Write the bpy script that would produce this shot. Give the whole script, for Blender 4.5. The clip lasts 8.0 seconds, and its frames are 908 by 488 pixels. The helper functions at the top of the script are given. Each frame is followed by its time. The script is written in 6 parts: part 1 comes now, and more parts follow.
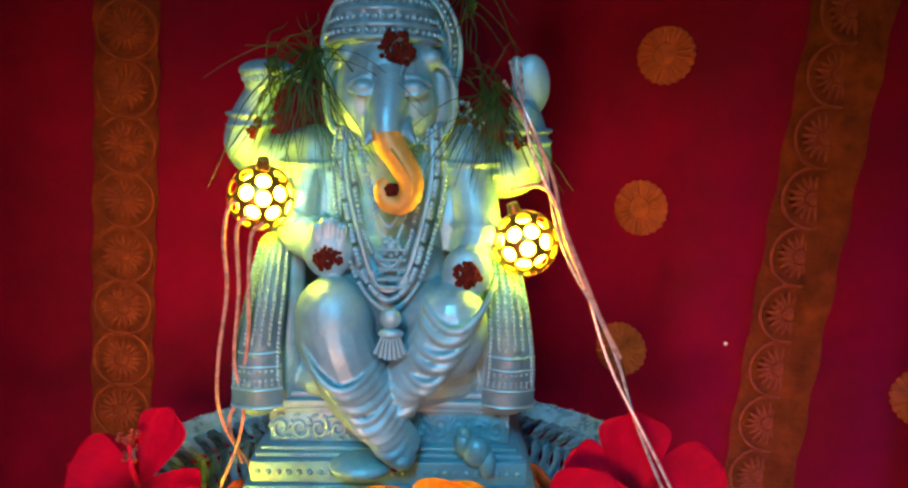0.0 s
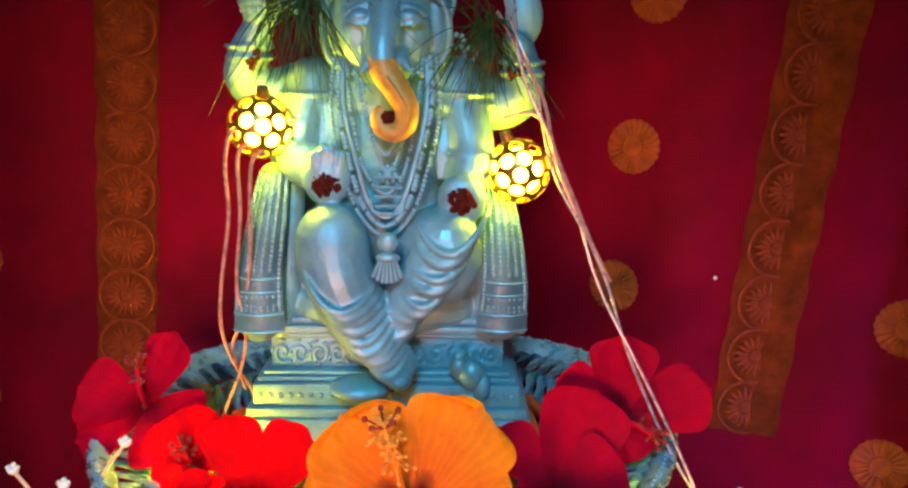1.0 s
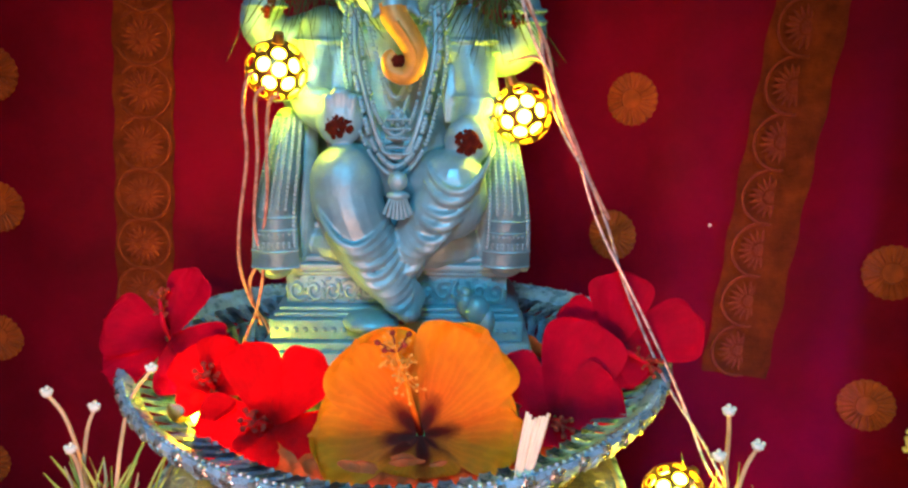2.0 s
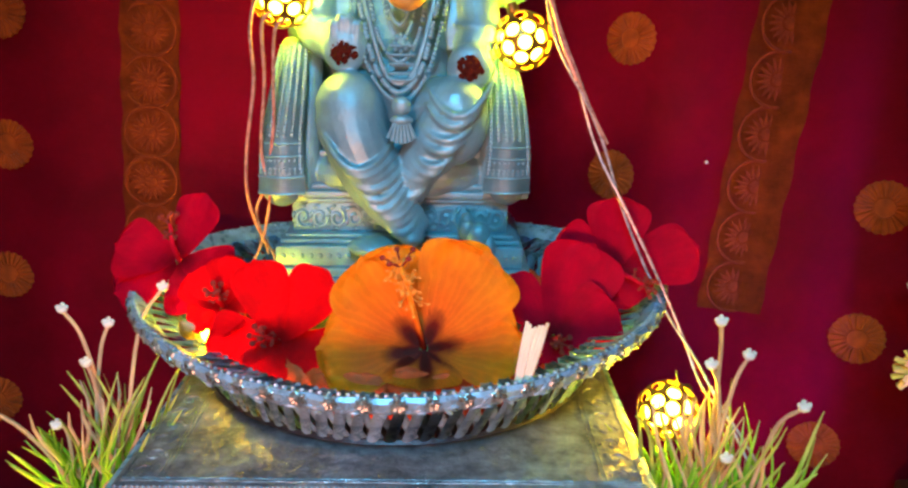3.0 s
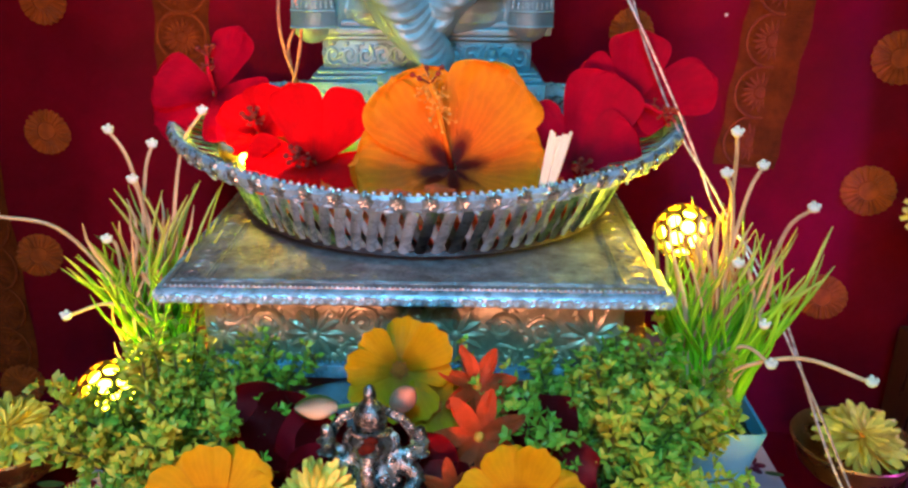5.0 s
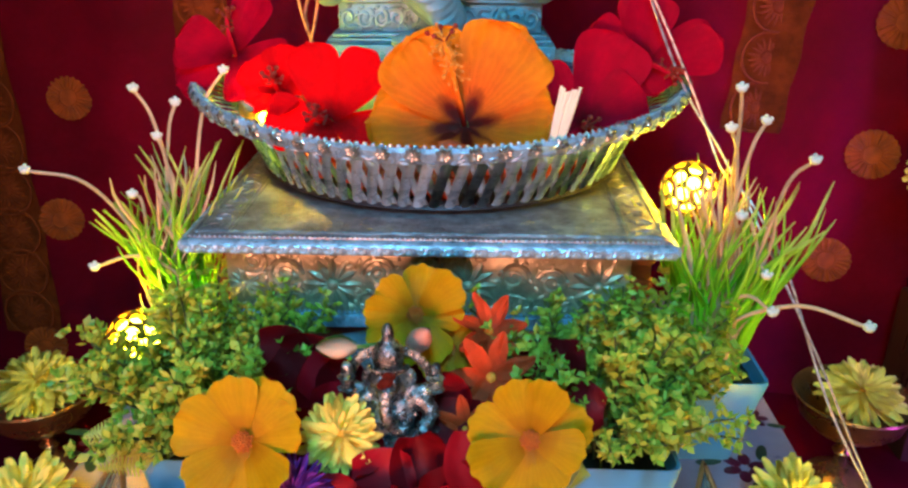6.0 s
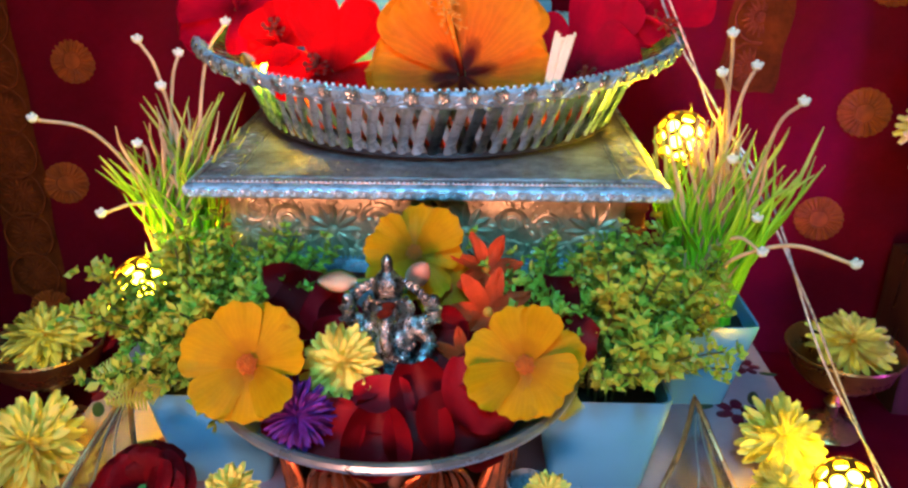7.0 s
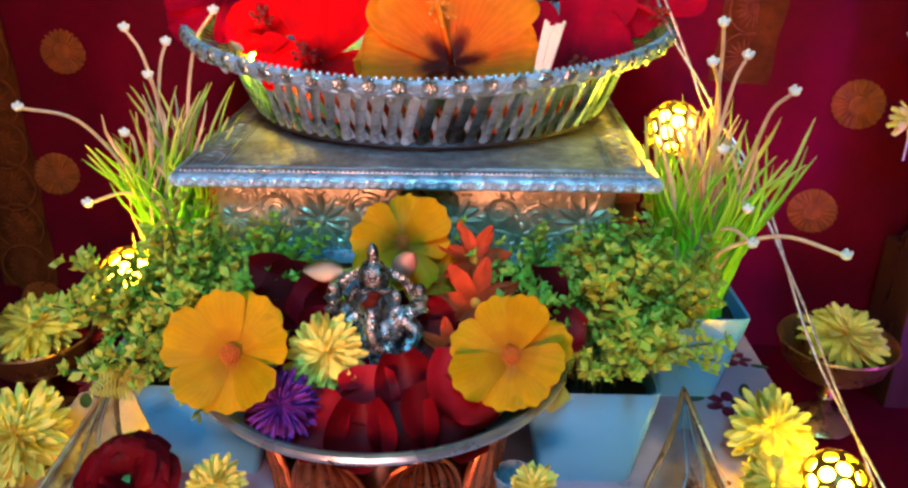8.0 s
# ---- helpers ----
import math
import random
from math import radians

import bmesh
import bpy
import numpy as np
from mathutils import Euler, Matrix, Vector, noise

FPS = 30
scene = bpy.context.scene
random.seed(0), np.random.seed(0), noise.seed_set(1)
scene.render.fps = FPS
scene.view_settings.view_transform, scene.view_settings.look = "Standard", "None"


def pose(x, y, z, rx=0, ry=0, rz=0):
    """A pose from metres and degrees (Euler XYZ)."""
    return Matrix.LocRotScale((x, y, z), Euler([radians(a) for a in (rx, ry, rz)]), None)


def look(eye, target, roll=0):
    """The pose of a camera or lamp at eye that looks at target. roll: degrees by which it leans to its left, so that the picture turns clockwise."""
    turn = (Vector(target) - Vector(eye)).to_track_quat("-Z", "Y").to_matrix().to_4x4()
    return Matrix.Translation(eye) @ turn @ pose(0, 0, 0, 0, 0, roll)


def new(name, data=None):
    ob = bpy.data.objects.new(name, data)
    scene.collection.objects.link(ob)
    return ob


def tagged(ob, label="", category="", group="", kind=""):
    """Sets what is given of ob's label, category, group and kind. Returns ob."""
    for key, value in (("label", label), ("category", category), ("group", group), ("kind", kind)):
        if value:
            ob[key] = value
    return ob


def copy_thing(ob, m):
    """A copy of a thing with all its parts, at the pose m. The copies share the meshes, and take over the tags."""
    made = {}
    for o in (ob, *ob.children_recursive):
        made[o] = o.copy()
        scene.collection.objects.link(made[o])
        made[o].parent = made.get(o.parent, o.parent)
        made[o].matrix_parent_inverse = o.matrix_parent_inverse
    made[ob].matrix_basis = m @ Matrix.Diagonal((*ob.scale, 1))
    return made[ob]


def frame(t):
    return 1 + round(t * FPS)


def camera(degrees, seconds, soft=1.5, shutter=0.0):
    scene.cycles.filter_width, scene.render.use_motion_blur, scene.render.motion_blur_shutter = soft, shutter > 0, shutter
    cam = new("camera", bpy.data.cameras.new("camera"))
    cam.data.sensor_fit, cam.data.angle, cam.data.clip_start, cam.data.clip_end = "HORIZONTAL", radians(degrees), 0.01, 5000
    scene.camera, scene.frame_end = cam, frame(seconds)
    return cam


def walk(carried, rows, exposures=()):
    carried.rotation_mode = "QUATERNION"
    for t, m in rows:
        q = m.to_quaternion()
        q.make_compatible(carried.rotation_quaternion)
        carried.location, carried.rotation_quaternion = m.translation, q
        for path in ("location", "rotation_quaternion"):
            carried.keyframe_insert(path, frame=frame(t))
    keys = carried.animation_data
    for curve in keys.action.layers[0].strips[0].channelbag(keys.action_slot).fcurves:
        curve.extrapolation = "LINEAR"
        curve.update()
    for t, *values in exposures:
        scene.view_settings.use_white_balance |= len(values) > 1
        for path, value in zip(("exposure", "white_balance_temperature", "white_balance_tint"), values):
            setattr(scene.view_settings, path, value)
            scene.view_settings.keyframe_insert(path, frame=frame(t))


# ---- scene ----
cam = camera(58.5, 8.0, soft=2.5)
METRES, EYE, TILT, LEAN, TURN = 0.22, 0.444, -11.0, -0.8, 0.0
ROWS = [
    (0.0, 0.0, 0.0, 0.0, 0.0, 0.0, 0.0),
    (0.5, 0.0086, -0.0185, -0.0538, 0.02, -0.94, 0.08),
    (1.0, 0.0119, -0.0584, -0.0957, 0.0, -2.29, 0.15),
    (2.5, -0.0129, -0.213, -0.2499, -0.04, -4.47, 0.14),
    (3.0, -0.0141, -0.2369, -0.3201, -0.08, -5.51, 0.1),
    (3.5, -0.0191, -0.26, -0.4023, -0.11, -6.71, 0.05),
    (4.0, -0.0287, -0.2976, -0.4764, -0.09, -7.77, 0.03),
    (4.5, -0.0389, -0.3362, -0.5434, 0.31, -9.12, 0.04),
    (6.0, -0.0587, -0.4583, -0.6484, 1.44, -11.42, 0.12),
    (6.5, -0.0394, -0.5145, -0.6988, 1.44, -11.66, 0.13),
    (7.0, -0.0501, -0.532, -0.7533, 1.46, -12.12, 0.27),
    (7.5, -0.0217, -0.5197, -0.7657, 1.41, -12.34, 0.24),
    (8.0, -0.024, -0.5195, -0.7673, 1.41, -12.49, 0.15),
]
EXPOSURES = [(0.0, 0.0), (8.0, 0.0)]
walk(cam, [(t, pose(0, 0, EYE, TILT, LEAN, TURN) @ pose(METRES * x, METRES * y, METRES * z, 90 + pitch, roll, yaw)) for t, x, y, z, yaw, pitch, roll in ROWS], EXPOSURES)

# ---- world and large lights ----
world = bpy.data.worlds.new("world")
scene.world = world
world.use_nodes = True
world.node_tree.nodes["Background"].inputs[0].default_value = (0.55, 0.6, 0.8, 1)
world.node_tree.nodes["Background"].inputs[1].default_value = 0.05


def area_lamp(name, eye, target, size, size_y, watts, colour):
    data = bpy.data.lights.new(name, "AREA")
    data.shape, data.size, data.size_y, data.energy, data.color = "RECTANGLE", size, size_y, watts, colour
    ob = new(name, data)
    ob.matrix_world = look(eye, target)
    return ob


# broad unseen fill, added in front to lift the whole altar
area_lamp("tube_light_glow", (-0.1, -1.0, 0.98), (-0.03, 0.3, 0.08), 1.0, 0.25, 3.25, (0.74, 0.88, 1.0))
area_lamp("violet_strip_glow", (0.50, 0.15, 0.10), (0.35, 0.50, 0.10), 0.05, 0.36, 0.85, (0.30, 0.05, 1.0)).data.spread = radians(70)


def spot_lamp(name, eye, target, watts, colour, degrees, size):
    data = bpy.data.lights.new(name, "SPOT")
    data.energy, data.color, data.spot_size, data.spot_blend, data.shadow_soft_size = watts, colour, radians(degrees), 1.0, size
    new(name, data).matrix_world = look(eye, target)


spot_lamp("cool_spot_glow", (-0.05, -0.55, 0.95), (-0.03, 0.36, 0.13), 49.0, (0.13, 0.62, 1.0), 44, 0.09)
# unseen warm fill, added low in front to redden flowers, cloth and statue
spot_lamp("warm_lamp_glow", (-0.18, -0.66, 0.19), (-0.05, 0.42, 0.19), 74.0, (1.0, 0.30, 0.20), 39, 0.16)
CORE_STRENGTH = 220.0


# ---- materials ----
def node(tree, kind, **values):
    n = tree.nodes.new(kind)
    for key, value in values.items():
        n.inputs[key].default_value = value
    return n


def ramp_of(tree, stops, source):
    r = tree.nodes.new("ShaderNodeValToRGB")
    while len(r.color_ramp.elements) < len(stops):
        r.color_ramp.elements.new(0.5)
    for e, (at, c) in zip(r.color_ramp.elements, stops):
        e.position, e.color = at, (*c, 1)
    tree.links.new(source, r.inputs[0])
    return r


def material(name, colour, rough=0.5, metal=0.0, var=0.3, scale=90.0, bump=0.3, grain=500.0, sheen=0.0, sub=0.0, coat=0.0, warp=1.0, radial=None, stains=0.0, each=0.0, gloss=0.5, veins=0.0, star=0.0, thin=0.0):
    """A surface with tone variation at two scales, grain relief and, by radial (reach, stops), a tone that follows the
    way out from the flower's heart, or from a sprig's foot, where the bush has shade painted in.
    """
    m = bpy.data.materials.new(name)
    m.use_nodes = True
    t = m.node_tree
    b = t.nodes["Principled BSDF"]
    co = t.nodes.new("ShaderNodeTexCoord")
    stretch = t.nodes.new("ShaderNodeMapping")
    stretch.inputs["Scale"].default_value = (1, 1, warp)
    t.links.new(co.outputs["Object"], stretch.inputs[0])
    n1 = node(t, "ShaderNodeTexNoise", Scale=scale, Detail=6.0, Roughness=0.6)
    n2 = node(t, "ShaderNodeTexNoise", Scale=grain, Detail=3.0)
    for n in (n1, n2):
        t.links.new(stretch.outputs[0], n.inputs["Vector"])
    lo = tuple(c * (1 - var) for c in colour)
    hi = tuple(min(1, c * (1 + var)) for c in colour)
    tone = ramp_of(t, [(0.3, lo), (0.7, hi)], n1.outputs["Fac"])
    out = tone.outputs[0]
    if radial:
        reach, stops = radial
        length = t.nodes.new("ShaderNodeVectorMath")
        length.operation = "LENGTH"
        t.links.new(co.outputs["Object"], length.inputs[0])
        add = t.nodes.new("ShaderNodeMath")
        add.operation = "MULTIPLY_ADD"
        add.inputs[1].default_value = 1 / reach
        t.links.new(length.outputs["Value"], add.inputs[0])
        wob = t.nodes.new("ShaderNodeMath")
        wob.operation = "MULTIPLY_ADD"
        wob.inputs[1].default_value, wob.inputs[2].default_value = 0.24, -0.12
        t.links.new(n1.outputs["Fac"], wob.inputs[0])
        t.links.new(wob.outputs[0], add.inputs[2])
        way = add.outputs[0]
        if star:
            parts = t.nodes.new("ShaderNodeSeparateXYZ")
            t.links.new(co.outputs["Object"], parts.inputs[0])
            turn = t.nodes.new("ShaderNodeMath")
            turn.operation = "ARCTAN2"
            t.links.new(parts.outputs[1], turn.inputs[0])
            t.links.new(parts.outputs[0], turn.inputs[1])
            lobes = t.nodes.new("ShaderNodeMath")
            lobes.operation = "MULTIPLY_ADD"
            lobes.inputs[1].default_value, lobes.inputs[2].default_value = 6.0, -0.79
            t.links.new(turn.outputs[0], lobes.inputs[0])
            rays = t.nodes.new("ShaderNodeMath")
            rays.operation = "COSINE"
            t.links.new(lobes.outputs[0], rays.inputs[0])
            pull = t.nodes.new("ShaderNodeMath")
            pull.operation = "MULTIPLY_ADD"
            pull.inputs[1].default_value = -star
            t.links.new(rays.outputs[0], pull.inputs[0])
            t.links.new(way, pull.inputs[2])
            way = pull.outputs[0]
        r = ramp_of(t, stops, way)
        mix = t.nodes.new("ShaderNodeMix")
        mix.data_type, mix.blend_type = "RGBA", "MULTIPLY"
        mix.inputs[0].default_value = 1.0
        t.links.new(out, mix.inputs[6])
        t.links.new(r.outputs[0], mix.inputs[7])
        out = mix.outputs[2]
    if veins:
        parts = t.nodes.new("ShaderNodeSeparateXYZ")
        t.links.new(co.outputs["Object"], parts.inputs[0])
        turn = t.nodes.new("ShaderNodeMath")
        turn.operation = "ARCTAN2"
        t.links.new(parts.outputs[1], turn.inputs[0])
        t.links.new(parts.outputs[0], turn.inputs[1])
        lines = t.nodes.new("ShaderNodeMath")
        lines.operation = "MULTIPLY_ADD"
        lines.inputs[1].default_value = 55.0
        t.links.new(turn.outputs[0], lines.inputs[0])
        bendy = t.nodes.new("ShaderNodeMath")
        bendy.operation = "MULTIPLY"
        bendy.inputs[1].default_value = 14.0
        t.links.new(n1.outputs["Fac"], bendy.inputs[0])
        t.links.new(bendy.outputs[0], lines.inputs[2])
        wave = t.nodes.new("ShaderNodeMath")
        wave.operation = "SINE"
        t.links.new(lines.outputs[0], wave.inputs[0])
        r = ramp_of(t, [(0.0, (1 - veins,) * 3), (0.9, (1, 1, 1))], wave.outputs[0])
        mix = t.nodes.new("ShaderNodeMix")
        mix.data_type, mix.blend_type = "RGBA", "MULTIPLY"
        mix.inputs[0].default_value = 1.0
        t.links.new(out, mix.inputs[6])
        t.links.new(r.outputs[0], mix.inputs[7])
        out = mix.outputs[2]
    if stains:
        n3 = node(t, "ShaderNodeTexNoise", Scale=scale * 0.3, Detail=8.0, Roughness=0.7)
        t.links.new(co.outputs["Object"], n3.inputs["Vector"])
        r = ramp_of(t, [(0.42, (1 - stains,) * 3), (0.6, (1, 1, 1))], n3.outputs["Fac"])
        mix = t.nodes.new("ShaderNodeMix")
        mix.data_type, mix.blend_type = "RGBA", "MULTIPLY"
        mix.inputs[0].default_value = 1.0
        t.links.new(out, mix.inputs[6])
        t.links.new(r.outputs[0], mix.inputs[7])
        out = mix.outputs[2]
    if each:
        info = t.nodes.new("ShaderNodeObjectInfo")
        r = ramp_of(t, [(0.0, (1 - each,) * 3), (1.0, (1, 1, 1))], info.outputs["Random"])
        mix = t.nodes.new("ShaderNodeMix")
        mix.data_type, mix.blend_type = "RGBA", "MULTIPLY"
        mix.inputs[0].default_value = 1.0
        t.links.new(out, mix.inputs[6])
        t.links.new(r.outputs[0], mix.inputs[7])
        out = mix.outputs[2]
    t.links.new(out, b.inputs["Base Color"])
    rr = ramp_of(t, [(0.3, (max(0.05, rough - 0.12),) * 3), (0.7, (min(1, rough + 0.12),) * 3)], n1.outputs["Fac"])
    t.links.new(rr.outputs[0], b.inputs["Roughness"])
    b.inputs["Metallic"].default_value = metal
    b.inputs["Sheen Weight"].default_value = sheen
    b.inputs["Specular IOR Level"].default_value = gloss
    b.inputs["Coat Weight"].default_value = coat
    if sub:
        b.inputs["Subsurface Weight"].default_value = sub
        b.inputs["Subsurface Radius"].default_value = (0.004, 0.002, 0.001)
    bm_ = node(t, "ShaderNodeBump", Strength=bump, Distance=0.0006)
    t.links.new(n2.outputs["Fac"], bm_.inputs["Height"])
    t.links.new(bm_.outputs[0], b.inputs["Normal"])
    if thin:
        # light that soaks through a thin petal or leaf
        soak = t.nodes.new("ShaderNodeBsdfTranslucent")
        t.links.new(out, soak.inputs["Color"])
        both = t.nodes.new("ShaderNodeMixShader")
        both.inputs[0].default_value = thin
        t.links.new(b.outputs[0], both.inputs[1])
        t.links.new(soak.outputs[0], both.inputs[2])
        t.links.new(both.outputs[0], t.nodes["Material Output"].inputs["Surface"])
    return m


def glowing(name, colour, strength):
    m = bpy.data.materials.new(name)
    m.use_nodes = True
    b = m.node_tree.nodes["Principled BSDF"]
    b.inputs["Base Color"].default_value = (*colour, 1)
    b.inputs["Emission Color"].default_value = (*colour, 1)
    b.inputs["Emission Strength"].default_value = strength
    return m


def clear(name, colour, rough):
    m = bpy.data.materials.new(name)
    m.use_nodes = True
    b = m.node_tree.nodes["Principled BSDF"]
    b.inputs["Base Color"].default_value = (*colour, 1)
    b.inputs["Roughness"].default_value = rough
    b.inputs["Transmission Weight"].default_value = 1.0
    b.inputs["IOR"].default_value = 1.3
    return m


M_CLOTH = material("red satin", (0.25, 0.0006, 0.022), 0.7, 0, 0.3, 9, 0.5, 1400, stains=0.3, gloss=0.12)
M_BROCADE = material("gold brocade", (0.225, 0.050, 0.011), 0.75, 0.0, 0.40, 60, 0.9, 700, stains=0.2, gloss=0.08)
M_MOTIF = material("woven gold motif", (0.24, 0.055, 0.008), 0.6, 0.1, 0.4, 80, 0.9, 900, gloss=0.2)
M_MEDAL = material("woven medallion thread", (0.165, 0.034, 0.008), 0.75, 0.0, 0.35, 80, 0.9, 900, gloss=0.08)
# silver statue; blue of the cool light is put into its base colour
M_STATUE = material("silver blue painted resin", (0.165, 0.42, 0.50), 0.46, 0.34, 0.14, 70, 0.4, 420, stains=0.25)
M_GOLD = material("gold paint", (0.44, 0.26, 0.05), 0.5, 0.2, 0.25, 120, 0.3, 600)
M_MARK = material("dried vermilion paste", (0.055, 0.008, 0.004), 0.9, 0, 0.6, 300, 1.0, 700, gloss=0.1)
M_SILVER = material("tarnished silver", (0.26, 0.54, 0.72), 0.30, 0.32, 0.3, 110, 0.5, 700, stains=0.35)
# basket base silver, near black to paint the shadow line under it
M_BASE_SHADE = material("blackened silver", (0.045, 0.060, 0.075), 0.42, 0.6, 0.3, 110, 0.5, 600, stains=0.3)
M_EDGE = material("bright rolled silver", (0.36, 0.66, 0.84), 0.22, 0.45, 0.3, 150, 0.6, 700, stains=0.4)
M_RIM_GILT = material("gilded silver", (0.32, 0.44, 0.42), 0.28, 0.8, 0.3, 160, 0.5, 700, stains=0.3)
M_SILVER_DARK = material("embossed silver sheet", (0.42, 0.49, 0.33), 0.36, 0.65, 0.35, 60, 0.9, 420, stains=0.4)
M_STOOL_TOP = material("scratched dull silver sheet", (0.30, 0.36, 0.40), 0.40, 0.6, 0.4, 110, 2.2, 300, stains=0.4)
M_IDOL = material("tarnished cast silver", (0.34, 0.50, 0.54), 0.26, 0.95, 0.5, 240, 1.2, 900, stains=0.75)
M_STEEL = material("polished steel", (0.42, 0.63, 0.72), 0.30, 0.85, 0.2, 40, 0.2, 500, stains=0.25)
M_COPPER = material("chased copper", (0.55, 0.20, 0.075), 0.3, 0.9, 0.3, 90, 0.6, 600, stains=0.4)
M_BRASS = material("brass", (0.62, 0.34, 0.13), 0.3, 0.85, 0.25, 60, 0.3, 500, stains=0.35)
M_BALL = material("gilt wire lattice", (0.20, 0.13, 0.03), 0.35, 0.7, 0.3, 200, 0.3, 900)
M_CORE = glowing("warm bulb", (1.0, 0.56, 0.010), CORE_STRENGTH)
M_CORD = material("clear pinkish cord", (0.44, 0.24, 0.18), 0.3, 0.1, 0.25, 200, 0.2, 900)
M_CORD_GREY = material("grey twisted cord", (0.40, 0.36, 0.38), 0.3, 0.3, 0.25, 200, 0.2, 900)
WHITE3 = (1, 1, 1)
M_HIB_ORANGE = material("orange hibiscus petal", (1.0, 0.285, 0.012), 0.6, 0, 0.14, 70, 0.5, 260, veins=0.08, gloss=0.2, star=0.09, radial=(0.06, [(0.08, (0.10, 0.015, 0.08)), (0.18, (0.20, 0.03, 0.1)), (0.36, (0.90, 0.72, 0.8)), (1.0, (1.02, 1.45, 1.0))]), thin=0.10)
M_HIB_RED = material("red hibiscus petal", (0.95, 0.0015, 0.008), 0.7, 0, 0.2, 60, 0.5, 260, veins=0.03, gloss=0.1, radial=(0.05, [(0.05, (0.35, 0.2, 0.3)), (0.35, (0.9, 0.9, 0.9)), (1.0, WHITE3)]), thin=0.10)
M_HIB_CRIMSON = material("crimson hibiscus petal", (0.58, 0.0008, 0.034), 0.65, 0, 0.22, 60, 0.5, 260, veins=0.03, gloss=0.1, radial=(0.05, [(0.05, (0.35, 0.2, 0.3)), (0.35, (0.9, 0.9, 0.9)), (1.0, WHITE3)]), thin=0.10)
M_ROSE = material("dark rose petal", (0.28, 0.0009, 0.009), 0.6, 0, 0.25, 60, 0.5, 260, gloss=0.2, each=0.5)
M_ANTHER = material("dark red anther", (0.22, 0.02, 0.01), 0.7, 0, 0.3, 300, 0.3, 900)
M_POLLEN = material("yellow pollen", (0.75, 0.34, 0.03), 0.7, 0, 0.3, 300, 0.3, 900)
M_COSMOS = material("yellow cosmos petal", (0.56, 0.385, 0.001), 0.6, 0, 0.14, 70, 0.5, 260, veins=0.05, gloss=0.2, radial=(0.03, [(0.15, (0.8, 0.55, 0.5)), (0.45, (1, 0.95, 1)), (1.0, (1, 1.08, 1))]))
M_COSMOS_EYE = material("cosmos heart", (0.50, 0.15, 0.01), 0.8, 0, 0.4, 500, 1.0, 900)
M_CHRYS = material("pale yellow chrysanthemum petal", (0.97, 0.91, 0.23), 0.6, 0, 0.06, 70, 0.3, 300, gloss=0.2, each=0.12, thin=0.22)
M_CHRYS_HEART = material("chrysanthemum heart", (0.75, 0.48, 0.02), 0.7, 0, 0.35, 300, 0.8, 700)
M_ASTER = material("violet aster petal", (0.17, 0.025, 0.36), 0.6, 0, 0.3, 90, 0.3, 300, each=0.4)
M_CORAL = material("coral flower petal", (0.66, 0.09, 0.022), 0.6, 0, 0.3, 90, 0.4, 300, gloss=0.2)
M_CREAM = material("cream bud", (0.70, 0.67, 0.48), 0.6, 0, 0.15, 120, 0.3, 400, warp=0.1, sub=0.2)
M_BLUSH = material("blush bud petal", (0.72, 0.42, 0.30), 0.6, 0, 0.2, 120, 0.3, 400)
M_GREEN_LEAF = material("fresh green leaf", (0.10, 0.26, 0.05), 0.5, 0, 0.3, 120, 0.3, 400)
M_GRASS = material("bright green plastic blade", (0.20, 0.74, 0.02), 0.45, 0, 0.25, 60, 0.2, 400, gloss=0.3, each=0.35, radial=(0.115, [(0.58, WHITE3), (0.85, (1.5, 0.95, 2.0)), (1.15, (2.3, 0.85, 7.0))]), thin=0.12)
M_STEM = material("pale plastic stem", (0.62, 0.50, 0.30), 0.45, 0, 0.3, 60, 0.2, 400, gloss=0.3, each=0.3)
M_TIP = material("mint white bud tip", (0.62, 0.76, 0.66), 0.5, 0, 0.15, 120, 0.2, 400)
# radial tone darkens each sprig's foot: painted shade inside the foliage
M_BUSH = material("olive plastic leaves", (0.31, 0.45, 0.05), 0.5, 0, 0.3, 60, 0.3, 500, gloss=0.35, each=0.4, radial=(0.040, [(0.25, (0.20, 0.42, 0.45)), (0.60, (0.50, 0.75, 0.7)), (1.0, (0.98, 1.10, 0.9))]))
M_FERN = material("light green plastic fern", (0.30, 0.46, 0.08), 0.5, 0, 0.25, 90, 0.3, 500, gloss=0.3)
M_BUSH_STALK = material("dark green stalks", (0.05, 0.08, 0.02), 0.6, 0, 0.4, 120, 0.3, 500)
M_POT = material("pale blue glazed pot", (0.075, 0.35, 0.57), 0.35, 0, 0.06, 40, 0.08, 300, coat=0.2)
M_SOIL = material("dark filler", (0.02, 0.025, 0.015), 0.9, 0, 0.4, 200, 1.0, 500)
M_MAT = material("lilac printed table cover", (0.42, 0.34, 0.44), 0.35, 0, 0.18, 25, 0.2, 500, stains=0.15)
M_PRINT = material("maroon printed petals", (0.09, 0.006, 0.025), 0.4, 0, 0.3, 90, 0.2, 500)
M_PRINT_LEAF = material("dark green printed leaves", (0.02, 0.06, 0.03), 0.4, 0, 0.3, 90, 0.2, 500)
M_DURVA = material("dark green grass strands", (0.02, 0.06, 0.012), 0.6, 0, 0.4, 200, 0.3, 600, gloss=0.2)
M_WOOD = material("dark polished wood", (0.05, 0.02, 0.012), 0.35, 0, 0.5, 30, 0.4, 300, warp=0.15)
